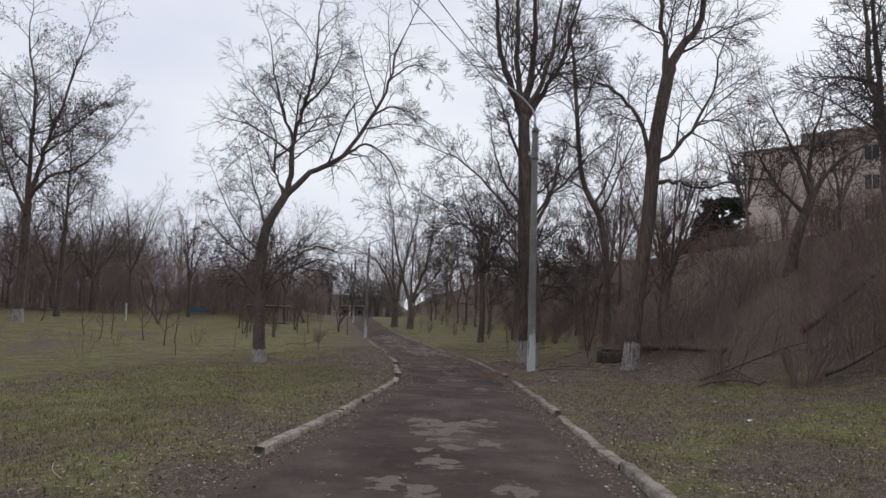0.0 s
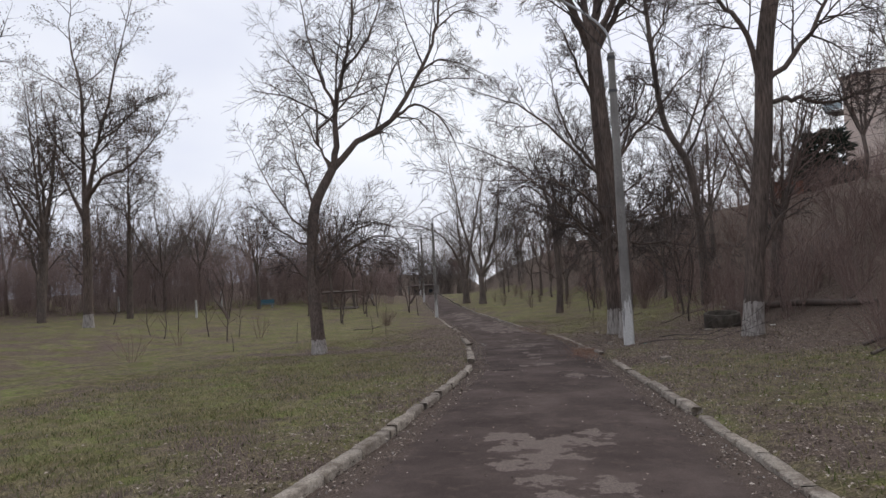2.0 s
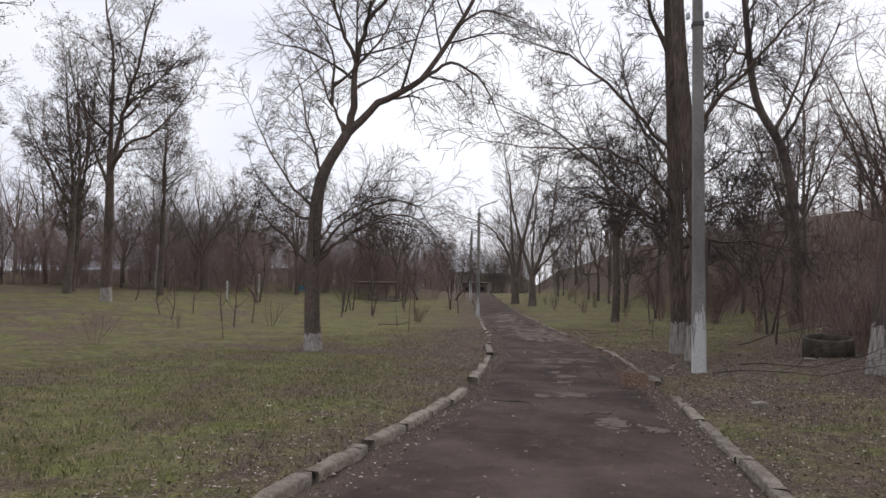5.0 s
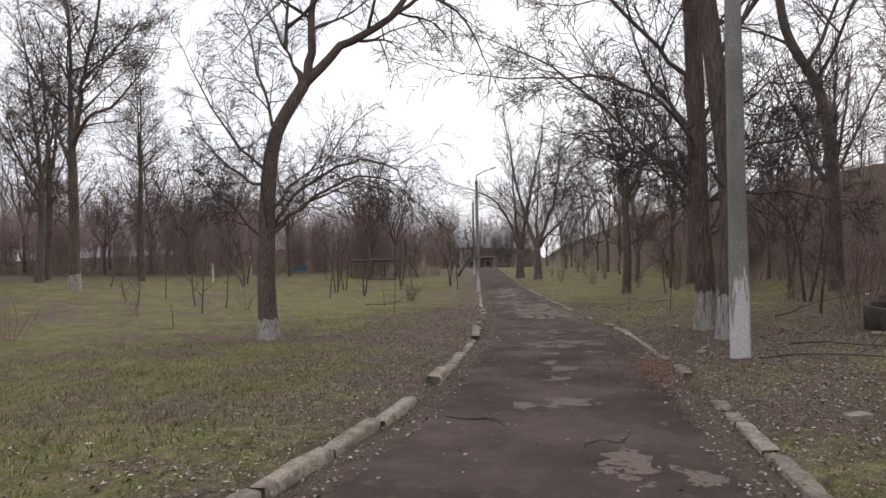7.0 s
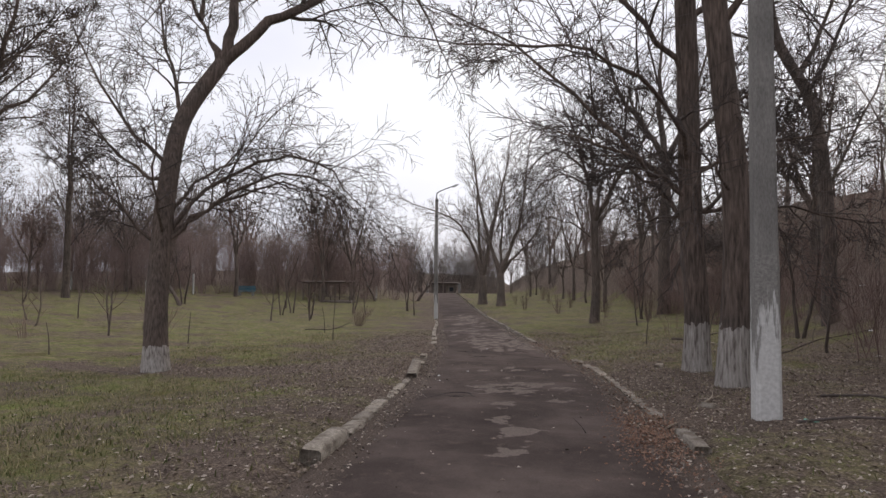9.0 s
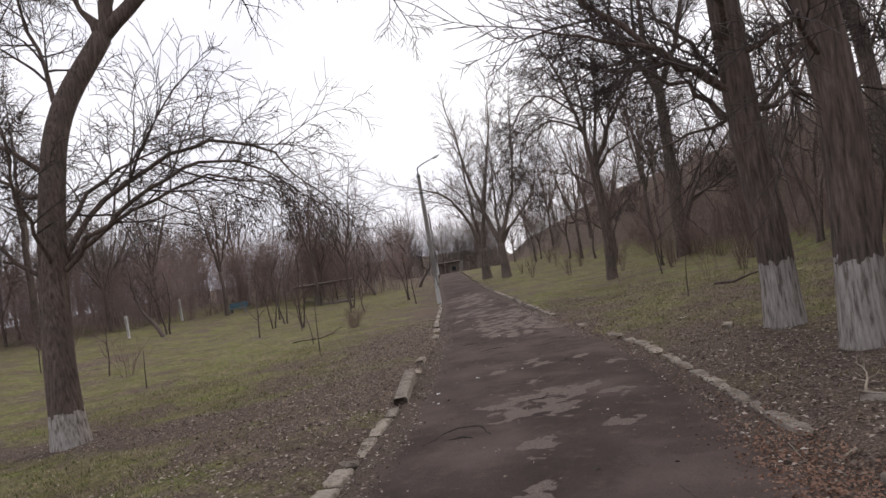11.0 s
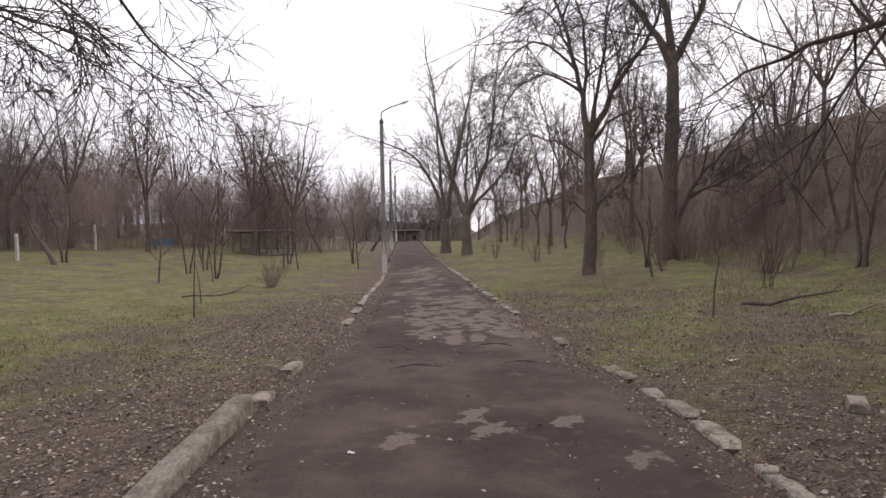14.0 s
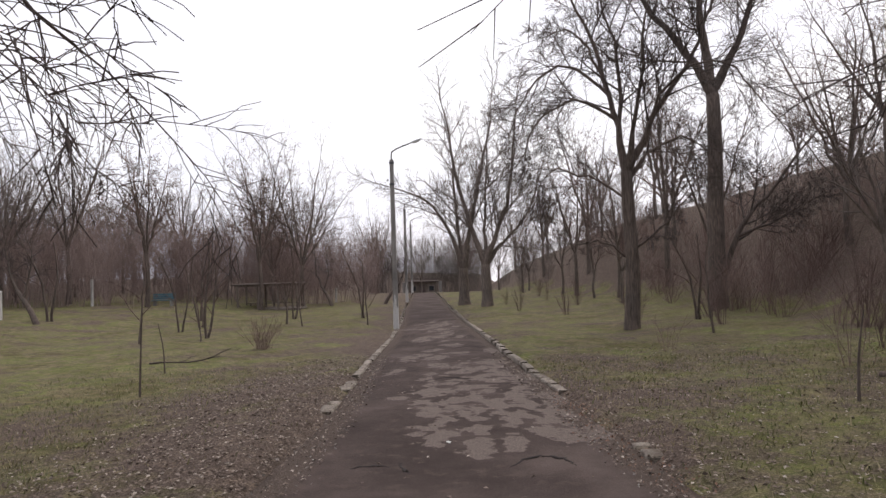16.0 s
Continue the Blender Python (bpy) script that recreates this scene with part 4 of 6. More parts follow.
# bank trees
bank_a = tree_meshes(51, ([(0, 0, 0), (0.3, 0, 1.5), (0.9, 0, 3.2)], 0.24, 0.18),
    [([(0.9, 0, 3.2), (1.0, 0.2, 4.8), (1.6, 0.3, 7.5)], 0.12, 1),
     ([(0.9, 0, 3.2), (1.8, -0.2, 4.6), (3.4, -0.3, 5.8)], 0.11, 1),
     ([(0.6, 0, 2.4), (-0.8, -0.2, 3.8), (-1.8, -0.4, 5.6)], 0.09, 1),
     ([(0.9, 0, 3.4), (0.2, 0.4, 5.6), (-0.6, 0.6, 7.4)], 0.08, 1)], SPREADING, 0.3)
plant_tree("bank_tree", bank_a, stand(14.4, 25.2), "spreading bare tree on the brown bank", group="trees on the bank")
plant_tree("bank_tree", bank_a, stand(12.2, 15.6, 70, 1.25), "spreading bare tree leaning on the brown bank", group="trees on the bank")

# stock of smaller bare trees
THIN = Species((0, 9, 7, 4), (0.5, 0.42, 0.48, 0.55), (40, 45, 44, 42), (0.03, 0.10, 0.06, 0.04, 0.02), (0, 0.02, 0.05, 0.08, 0.1), 0.13, 0.008, segs=(6, 5, 4, 2, 1))


def stock_tree(seed, height, spread, stems, mats, leaves=None, sp=THIN):
    r = np.random.default_rng(seed)
    fork = height * (0.22 + 0.1 * r.random())
    limbs = []
    for k in range(stems):
        az = 6.28 * k / stems + r.normal(0, 0.3)
        out_r = spread * (0.5 + 0.5 * r.random()) * (0.35 if k == 0 else 1)
        top = height * (0.72 + 0.2 * r.random())
        dx, dy = math.cos(az) * out_r, math.sin(az) * out_r
        limbs.append(([(0, 0, fork), (dx * 0.45, dy * 0.45, fork + (top - fork) * 0.42), (dx, dy, top)], 0.0088 * height * (0.7 + 0.4 * r.random()), 1))
    return tree_meshes(seed, ([(0, 0, 0), (r.normal(0, 0.08), r.normal(0, 0.08), fork * 0.5), (0, 0, fork)], 0.014 * height, 0.011 * height), limbs, sp, 0.25, 0, mats, leaves)


STOCK = [stock_tree(61, 9.0, 2.6, 4, (BARK_GREY, TWIG_GREY)), stock_tree(62, 11.0, 2.4, 4, (BARK_GREY, TWIG_RED)), stock_tree(63, 7.0, 2.4, 5, (BARK_GREY, TWIG_RED)),
         stock_tree(64, 12.5, 3.2, 5, (BARK_GREY, TWIG_GREY)), stock_tree(65, 8.0, 1.8, 3, (BARK_GREY, TWIG_RED)), stock_tree(66, 10.5, 2.2, 4, (BARK, TWIG_RED), (0.4, 2, 0.06)),
         stock_tree(67, 7.5, 1.3, 2, (BARK_GREY, TWIG_RED)), stock_tree(68, 9.5, 3.0, 6, (BARK_GREY, TWIG_RED)), stock_tree(69, 10.0, 3.4, 6, (BARK_GREY, TWIG_GREY))]
stock_things = {}


def stock(kind, x, y, rz, s, label, group):
    m = stand(x, y, rz, s)
    if (kind, label) in stock_things:
        return copy_thing(stock_things[kind, label], m)
    ob = plant_tree("bare_tree", STOCK[kind], m, label, group=group)
    stock_things[kind, label] = ob
    return ob


r = np.random.default_rng(5)
WOOD = "slender bare tree in the brown wood beyond the lawn"
placed = []
while len(placed) < 62:
    x, y = r.uniform(-75, -9), r.uniform(52, 112)
    if x > -0.34 * (y - 52) - 9 or (x > -34 and y < 70) or any((x - u) ** 2 + (y - v) ** 2 < 9 for u, v in placed):
        continue
    placed.append((x, y))
    stock(int(r.choice([0, 1, 2, 3, 4, 5, 7, 7, 8, 8])), x, y, r.uniform(0, 360), r.uniform(0.8, 1.25), WOOD, "trees of the wood")
for k in range(12):
    stock(int(r.integers(0, 6)), r.uniform(-66, -36), r.uniform(26, 56), r.uniform(0, 360), r.uniform(0.9, 1.3), WOOD, "trees of the wood")
BANK = "slender bare tree rising from the brown bank"
placed = []
while len(placed) < 20:
    x, y = r.uniform(12.5, 24), r.uniform(30, 105)
    if y > 60:
        x -= (y - 60) * 0.2
    if any((x - u) ** 2 + (y - v) ** 2 < 5 for u, v in placed):
        continue
    placed.append((x, y))
    stock(int(r.choice([6, 6, 2, 4, 7, 8])), x, y, r.uniform(0, 360), r.uniform(0.6, 1.0), BANK, "trees on the bank")
for x, y, k, s in ((11.5, 31, 7, 1.1), (11.0, 41, 3, 0.85), (13, 46, 1, 1.0), (12, 53, 7, 1.1), (15, 56, 8, 1.1), (10.6, 29.5, 7, 1.0), (9.8, 46, 8, 0.9)):
    stock(k, x, y, 50 * k + 23 * x, s, BANK, "trees on the bank")
FAR = "bare tree at the far end of the path"
for x, y, k, s in ((-21, 104, 3, 0.9), (-17, 112, 0, 1.0), (-9.5, 101, 2, 1.1), (-5, 96, 0, 0.9), (-1.5, 88, 2, 0.9), (1.5, 80, 0, 0.95), (3.5, 72, 4, 0.9), (4.5, 64, 2, 0.9), (0.5, 104, 0, 1.1), (-26, 118, 3, 1.0), (-12, 124, 5, 1.1), (6, 92, 3, 0.9), (-4, 118, 3, 1.0), (5.0, 70, 3, 1.0), (2.5, 77, 1, 1.1), (7.5, 66, 1, 1.1), (9.5, 74, 3, 1.0), (0.0, 94, 3, 1.1), (4.0, 84, 1, 1.2), (8.5, 60, 0, 1.1), (10, 84, 1, 1.0), (-2.0, 84, 0, 1.0)):
    stock(k, x, y, 40 * k + 17 * x, s, FAR, "trees at the far end")
for x, y, s in ((-20.4, 68.8, 1.05), (-13.8, 58.0, 0.6), (-27.5, 66, 1.1)):
    stock(5 if s > 1.02 else 2, x, y, 80 * s, s, "bare tree with some withered leaves at the lawn's edge", "trees at the lawn's edge")

# ---- undergrowth ----
def bush_arrays(seed, height, width, stems, twigs, thick, sides=3):
    """Stems that fan out of one root, with side twigs, as (vertices, quads)."""
    r = np.random.default_rng(seed)
    lines = []
    for k in range(stems):
        az, out_r = r.uniform(0, 6.28), width * r.random() ** 0.7
        root = np.array([math.cos(az) * 0.25 * width * r.random(), math.sin(az) * 0.25 * width * r.random(), -0.1])
        top = np.array([math.cos(az) * out_r, math.sin(az) * out_r, height * (0.55 + 0.45 * r.random())])
        mid = root * 0.5 + top * 0.5 + r.normal(0, 0.08 * width, 3) - np.array([math.cos(az), math.sin(az), 0]) * 0.12 * out_r
        lines.append((np.array([root, mid, top]), np.array([thick, thick * 0.75, thick * 0.35])))
        for q in range(twigs):
            t = 0.25 + 0.7 * r.random()
            p = root * (1 - t) ** 2 + 2 * t * (1 - t) * mid + t * t * top
            d = (top - root) / np.linalg.norm(top - root) + r.normal(0, 0.55, 3)
            ln = height * (0.12 + 0.16 * r.random())
            lines.append((np.array([p, p + d * ln]), np.array([thick * 0.55, thick * 0.25])))
    return tubes(lines, sides)


def thicket(name, kinds, places, mat, label):
    """Many bushes joined into one growth."""
    r = np.random.default_rng(len(places))
    vs, qs, off = [], [], 0
    for x, y, s in places:
        v, q = kinds[r.integers(0, len(kinds))]
        a = r.uniform(0, 6.28)
        c, sn = math.cos(a), math.sin(a)
        w = s * (0.8 + 0.4 * r.random())
        p = np.stack([(v[:, 0] * c - v[:, 1] * sn) * w + x, (v[:, 0] * sn + v[:, 1] * c) * w + y, v[:, 2] * s + at_ground(x, y)], 1)
        vs.append(p)
        qs.append(q + off)
        off += len(v)
    me = mesh_from(name, np.concatenate(vs), np.concatenate(qs), None, mat, True)
    return tagged(new(name, me), label, "undergrowth", kind="stuff")


r = np.random.default_rng(77)
tall_bush = [bush_arrays(100 + k, 8.5, 3.2, 14, 11, 0.022) for k in range(5)]
low_bush = [bush_arrays(110 + k, 2.3, 1.4, 13, 6, 0.012) for k in range(4)]
wood_spots = []
while len(wood_spots) < 440:
    x = r.uniform(-78, -10)
    front = 69 + 3 * math.sin(x * 0.35) if x > -30 else 66 - (-30 - x) * 0.9
    y = front + 36 * r.random() ** 1.5
    if x > float(road_left(y)) - 4:
        continue
    if -26.5 < x < -14 and y < 74:
        continue
    wood_spots.append((x, y, r.uniform(0.35, 0.8) + 0.3 * r.random() ** 2))
thicket("wood_undergrowth", tall_bush, wood_spots, SCRUB, "dense brown leafless undergrowth filling the wood")
bank_spots = []
while len(bank_spots) < 470:
    x, y = r.uniform(7.5, 22), 10 + 90 * r.random() ** 1.35
    if y > 60:
        x -= (y - 60) * 0.15
    if x < 10.5 and y < 24 or (x < 10 and y > 30 and r.random() < 0.5):
        continue
    bank_spots.append((x, y, r.uniform(0.35, 1.0) + (0.3 if y < 32 else 0.0)))
bank_spots += [(r.uniform(6.5, 11.5), r.uniform(50, 80), r.uniform(0.6, 1.2)) for k in range(36)]
thicket("bank_undergrowth", low_bush, bank_spots, SCRUB_BANK, "brown leafless brush covering the bank")
far_spots = [(r.uniform(-34, 16), r.uniform(98, 140), r.uniform(0.3, 0.7)) for k in range(50)] + [(r.uniform(-52, -15), r.uniform(110, 150), r.uniform(0.5, 1.0)) for k in range(30)]
far_spots += [(r.uniform(-9, 12), r.uniform(88, 112), r.uniform(0.25, 0.5)) for k in range(50)]
far_spots = [p for p in far_spots if not (p[1] < 119 and road_left(p[1]) - 1 < p[0] < road_right(p[1]) + 3) and not (-8.5 < p[0] < -5.5)]
far_spots += [(r.uniform(-34, -9), r.uniform(119, 129), r.uniform(0.8, 1.3)) for k in range(44)]
thicket("far_undergrowth", tall_bush, far_spots, TWIG_GREY, "grey-brown leafless growth at the far end of the path")
path_spots = [(-1.5, 62, 0.7), (1.0, 58, 0.8), (2.0, 66, 0.9), (4.0, 59, 0.8), (0.2, 72, 0.8), (5.5, 47, 0.8), (6.2, 51, 1.0), (-0.5, 78, 0.9), (7.8, 43, 1.0), (3.8, 53, 0.6), (6.3, 39, 0.6), (-2.6, 68.5, 0.5)]
thicket("reddish_brush", [bush_arrays(120 + k, 2.2, 1.0, 14, 6, 0.012) for k in range(3)], path_spots, TWIG_RED, "reddish leafless brush scattered on the grass")


def brush(seed, x, y, s, label, height=1.6, width=1.2, stems=46):
    v, q = bush_arrays(seed, height, width, stems, 4, 0.008)
    ob = new("shrub", mesh_from("shrub", v, q, None, SCRUB_BANK, True))
    ob.matrix_world = stand(x, y, 31 * seed, s, 0.02)
    return tagged(ob, label, "shrub", "shrubs by the path")


brush(130, 7.3, 15.6, 1.0, "tangled dry brown shrub at the foot of the bank", stems=42)
brush(131, 8.9, 14.4, 1.1, "tangled dry brown shrub at the foot of the bank", stems=42)
brush(132, 8.2, 17.0, 1.2, "tangled dry brown shrub at the foot of the bank", stems=38)
brush(133, 10.0, 13.0, 1.2, "tangled dry brown shrub at the foot of the bank", stems=38)
brush(134, -14.6, 24.6, 0.9, "small leafless shrub on the lawn", stems=14)
brush(135, -9.2, 45.2, 0.75, "low dark leafless shrub on the lawn", 1.5, 1.3, 60)
brush(136, -14.9, 37.0, 1.0, "small leafless shrub on the lawn", stems=16)
brush(137, 2.7, 41.0, 0.6, "small reddish shrub on the verge", stems=10)
brush(138, 4.9, 37.0, 0.8, "small leafless shrub on the verge", stems=8)
brush(139, -17.5, 33.0, 0.8, "small leafless shrub on the lawn", stems=12)


# saplings: a few bent stems with side shoots
def sapling_meshes(seed, height, stems):
    r = np.random.default_rng(seed)
    out = [[], [], [], [], []]
    sp = Species((0, 7, 4), (0.5, 0.4, 0.4, 0.4), (38, 40, 40, 40), (0.04, 0.08, 0.05, 0.02, 0.0), (0, 0, 0.02, 0.05, 0), 0.10, 0.0085)
    for k in range(stems):
        grow(r, (r.normal(0, 0.06), r.normal(0, 0.06), -0.15), (r.normal(0, 0.2), r.normal(0, 0.2), 1), height * (0.75 + 0.3 * r.random()), 0.014 * height, 1, sp, out)
    return tube_mesh("trunk", [(6, out[0] + out[1])], BARK), tube_mesh("crown", [(3, out[2] + out[3] + out[4])], TWIG_RED), None


SAPLINGS = [sapling_meshes(140, 2.6, 1), sapling_meshes(141, 3.4, 1), sapling_meshes(142, 2.2, 1), sapling_meshes(143, 4.2, 2)]
sapling_made = {}
for k, (x, y, kind, s) in enumerate(((-19.2, 39.4, 1, 1), (-22.0, 38.0, 0, 1), (-22.2, 40.8, 2, 1.2), (-16.9, 38.6, 1, 0.8), (-16.2, 35.4, 1, 1.0), (-20.8, 36.6, 0, 1.1), (-13.2, 48.2, 0, 1), (-8.7, 56.3, 1, 1), (-17.5, 54, 3, 1),
        (-13.8, 49.9, 3, 1.1), (-15.3, 47.5, 1, 1.1), (-17.8, 56.2, 3, 1.2), (-12.5, 56.8, 1, 1.0), (-10.4, 61, 3, 1.1), (-25.5, 55, 3, 1.3), (-15, 62, 3, 1.2), (-20, 60, 3, 1.2), (-30.5, 46, 0, 1.3), (4.6, 44.5, 1, 0.9), (5.6, 50.5, 3, 1.0), (8.2, 34.5, 3, 1.1), (7.4, 30.5, 0, 1.2), (9.4, 41.0, 3, 1.3), (11.0, 45.5, 3, 1.4), (9.6, 26.5, 1, 1.2))):
    label = "slender leafless sapling on the grass" if x < 0 else "slender leafless sapling near the bank"
    m = stand(x, y, 57 * k, s)
    if (kind, label) in sapling_made:
        copy_thing(sapling_made[kind, label], m)
    else:
        sapling_made[kind, label] = plant_tree("sapling", SAPLINGS[kind], m, label, "sapling", "saplings")


def shoot(x, y, height, lean, label):
    """One bare stake-like shoot."""
    p = through_points([(0, 0, -0.1), (lean * 0.3, 0.02, height * 0.5), (lean, 0, height)], 4)
    ob = new("shoot", tube_mesh("shoot", [(6, [(p, np.linspace(0.022, 0.008, len(p)))])], BARK))
    ob.matrix_world = stand(x, y)
    return tagged(ob, label, "sapling", "bare shoots")


shoot(-7.3, 36.2, 1.75, 0.1, "single thin bare shoot on the lawn")
shoot(-8.75, 39.2, 1.2, -0.15, "short thick bare shoot on the lawn")
shoot(3.65, 34.2, 1.15, 0.1, "single thin bare shoot on the verge")
shoot(-11.2, 33.0, 1.1, 0.1, "single thin bare shoot on the lawn")
shoot(-12.4, 28.5, 0.9, -0.1, "single thin bare shoot on the lawn")
shoot(4.4, 29.6, 1.6, 0.3, "single thin bare shoot on the verge")


# ---- fallen wood ----
def fallen_log(name, a, b, radius, label, mat=BARK, bend=0.3):
    pa, pb = np.array(a, float), np.array(b, float)
    mid = (pa + pb) / 2
    mid[0] += bend
    pts = through_points([pa, mid, pb], 4)
    pts[:, 2] = [at_ground(p[0], p[1]) + radius * 0.6 + p[2] for p in pts]
    rad = np.linspace(radius, radius * 0.5, len(pts))
    me = tube_mesh(name, [(9, [(pts, rad)])], mat)
    bm = bmesh.new()
    bm.from_mesh(me)
    bmesh.ops.holes_fill(bm, edges=[e for e in bm.edges if e.is_boundary], sides=12)
    bm.to_mesh(me)
    bm.free()
    return tagged(new(name, me), label, "log", "fallen wood")


def fallen_branch(seed, x, y, rz, length, radius, label, tilt=4, mat=TWIG, counts=(0, 6, 4, 3)):
    r = np.random.default_rng(seed)
    out = [[], [], [], [], []]
    sp = Species(counts, (0.5, 0.4, 0.42, 0.4), (45, 48, 45, 40), (0, 0.0, 0.0, 0, 0), (0, 0.03, 0.03, 0.05, 0), 0.17, 0.005)
    w = radians(tilt)
    grow(r, (0, 0, radius), (math.cos(w), 0, math.sin(w)), length, radius, 1, sp, out)
    for lst in out:
        for p, rad in lst:
            gz = np.array([at_ground(*(Matrix.Rotation(radians(rz), 3, "Z") @ Vector((q[0], q[1], 0)) + Vector((x, y, 0))).xy) for q in p]) - at_ground(x, y)
            p[:, 2] = np.maximum(np.abs(p[:, 2]) * 0.8, rad * 0.7) + gz
    ob = new("fallen_branch", tube_mesh("fallen_branch", [(7, out[1]), (4, out[2]), (3, out[3] + out[4])], mat))
    ob.matrix_world = pose(x, y, at_ground(x, y), 0, 0, rz)
    return tagged(ob, label, "branch", "fallen wood")


fallen_log("fallen_log", (9.3, 31.5, 0), (10.2, 21.6, 0), 0.17, "long dark fallen trunk lying below the bank")
fallen_log("fallen_log", (11.2, 18.6, 0.1), (12.9, 17.4, 0.7), 0.085, "dark fallen trunk propped on the slope")
fallen_branch(165, 4.7, 35.9, -42, 1.8, 0.05, "short dark crooked bough in the leaf litter", 0, BARK, (0, 4, 2))
fallen_log("fallen_log", (9.2, 14.0, 0.2), (11.0, 13.4, 0.5), 0.06, "dark broken limb among dry shrubs")
fallen_branch(150, 4.6, 23.6, -62, 4.6, 0.018, "long thin dark branch lying on the litter", 1, counts=(0, 5, 3))
fallen_branch(151, 3.55, 21.5, 5, 3.6, 0.017, "dark forked branch lying against the lamp post", 2, counts=(0, 4, 3))
fallen_branch(152, 7.2, 16.4, -25, 3.0, 0.045, "dark broken branch rising out of dry brush", 30, BARK, (0, 6, 4))
fallen_branch(153, 6.6, 14.9, 10, 2.4, 0.035, "dark broken branch in the dry brush", 18, BARK, (0, 5, 3))
fallen_branch(154, -10.5, 41.2, 20, 2.2, 0.025, "thin dark branch lying on the lawn", 3, counts=(0, 4, 3))
fallen_branch(155, 5.2, 33.4, 30, 1.6, 0.03, "pale broken branch in the litter", 14, PALE_STICK, (0, 3, 2))
fallen_branch(156, 1.55, 25.2, -75, 1.35, 0.016, "thin curved pale stick on the path's edge", 0, PALE_STICK, (0, 0))
fallen_branch(157, 2.35, 21.9, 205, 0.75, 0.014, "peeled pale stick on brick rubble", 5, PALE_STICK, (0, 3))
fallen_branch(158, 1.5, 21.0, 160, 0.6, 0.012, "thin brown stick on the path", 0, TWIG, (0, 0))
fallen_branch(159, 1.2, 22.4, 110, 0.7, 0.012, "thin brown stick on the path", 0, TWIG, (0, 2))
fallen_branch(160, 2.9, 23.0, 60, 0.8, 0.014, "pale twiggy stick in the litter", 25, PALE_STICK, (0, 4))
fallen_branch(161, -3.2, 9.0, 120, 0.35, 0.010, "short pale stick on the grass", 0, PALE_STICK, (0, 0))
fallen_branch(162, -3.4, 5.2, 140, 0.4, 0.010, "short pale stick on the grass", 0, PALE_STICK, (0, 0))
fallen_branch(163, 6.0, 30.0, 15, 3.0, 0.025, "dark dead bough snagged low among the trees", 6, BARK, (0, 4, 3))
fallen_branch(164, 11.4, 24.0, 200, 2.2, 0.04, "dark dead bough lying in the brush", 16, BARK, (0, 5, 3))

# ---- lamp posts ----
def lamp_post(x, y, rz, height, label, lean=0.0, limed=1.95, arm=1.4, rise=1.0, foot=0.14, arm_paint=STEEL):
    """Tapered concrete post with chamfered corners, a steel head with an arm and a lamp."""
    ob = thing("lamp_post", pose(x, y, at_ground(x, y, 0.02), 0, lean, rz), label, "lamp post", "lamp posts along the path")

    def shaft(z0, z1, w0, w1, name, mat, sub=""):
        bm = bmesh.new()
        rings = []
        for z, w in ((z0, w0), (z1, w1)):
            c = w * 0.28
            rings.append([bm.verts.new((px, py, z)) for px, py in ((-w, -w + c), (-w + c, -w), (w - c, -w), (w, -w + c), (w, w - c), (w - c, w), (-w + c, w), (-w, w - c))])
        for k in range(8):
            bm.faces.new((rings[0][k], rings[0][(k + 1) % 8], rings[1][(k + 1) % 8], rings[1][k]))
        bm.faces.new(rings[1])
        bm.faces.new(rings[0][::-1])
        return part(name, bm, mat, ob, sub)

    def w(z):
        return foot + (0.095 - foot) * z / height

    shaft(-0.3, limed, w(0) + 0.004, w(limed) + 0.004, "limed_base", LIME_PEELING, "peeling lime wash over concrete")
    shaft(limed, height, w(limed), w(height), "post", CONCRETE)
    shaft(height - 1.2, height - 1.12, w(height) + 0.03, w(height) + 0.03, "clamp", STEEL)
    shaft(height - 0.2, height - 0.1, w(height) + 0.025, w(height) + 0.025, "clamp", STEEL)
    for side in (-1, 1):
        bm = bmesh.new()
        bmesh.ops.create_cone(bm, cap_ends=True, segments=10, radius1=0.05, radius2=0.035, depth=0.12, matrix=Matrix.Translation((side * 0.2, 0, height - 0.95)))
        part("insulator", bm, LAMP_GREY, ob)
    pts = through_points([(0, 0, height - 0.6), (0, 0, height + 0.25), (arm * 0.12, 0, height + 0.25 + rise * 0.35), (arm * 0.55, 0, height + 0.25 + rise * 0.72), (arm, 0, height + 0.25 + rise)], 4)
    part_mesh("arm", tube_mesh("arm", [(8, [(pts, np.full(len(pts), 0.035))])], arm_paint), ob)
    d = Vector(pts[-1] - pts[-2]).normalized()
    bm = bmesh.new()
    bmesh.ops.create_uvsphere(bm, u_segments=14, v_segments=8, radius=1.0)
    for v in bm.verts:
        taper = 0.75 + 0.25 * v.co.x
        v.co = Vector((v.co.x * 0.36, v.co.y * 0.13 * taper, max(v.co.z, -0.35) * 0.09 * taper))
    bmesh.ops.transform(bm, verts=bm.verts, matrix=Matrix.Translation(Vector(pts[-1]) + d * 0.3) @ d.to_track_quat("X", "Z").to_matrix().to_4x4())
    head = part("lamp_head", bm, LAMP_GREY, ob, "pale grey cobra-head lamp", True)
    bm = bmesh.new()
    bmesh.ops.create_uvsphere(bm, u_segments=12, v_segments=6, radius=1.0)
    bmesh.ops.transform(bm, verts=bm.verts, matrix=Matrix.Translation(Vector(pts[-1]) + d * 0.36 + Vector((0, 0, -0.035))) @ d.to_track_quat("X", "Z").to_matrix().to_4x4() @ Matrix.Diagonal((0.2, 0.1, 0.05, 1)))
    part("lamp_glass", bm, LAMP_GLASS, head, smooth=True)
    return ob


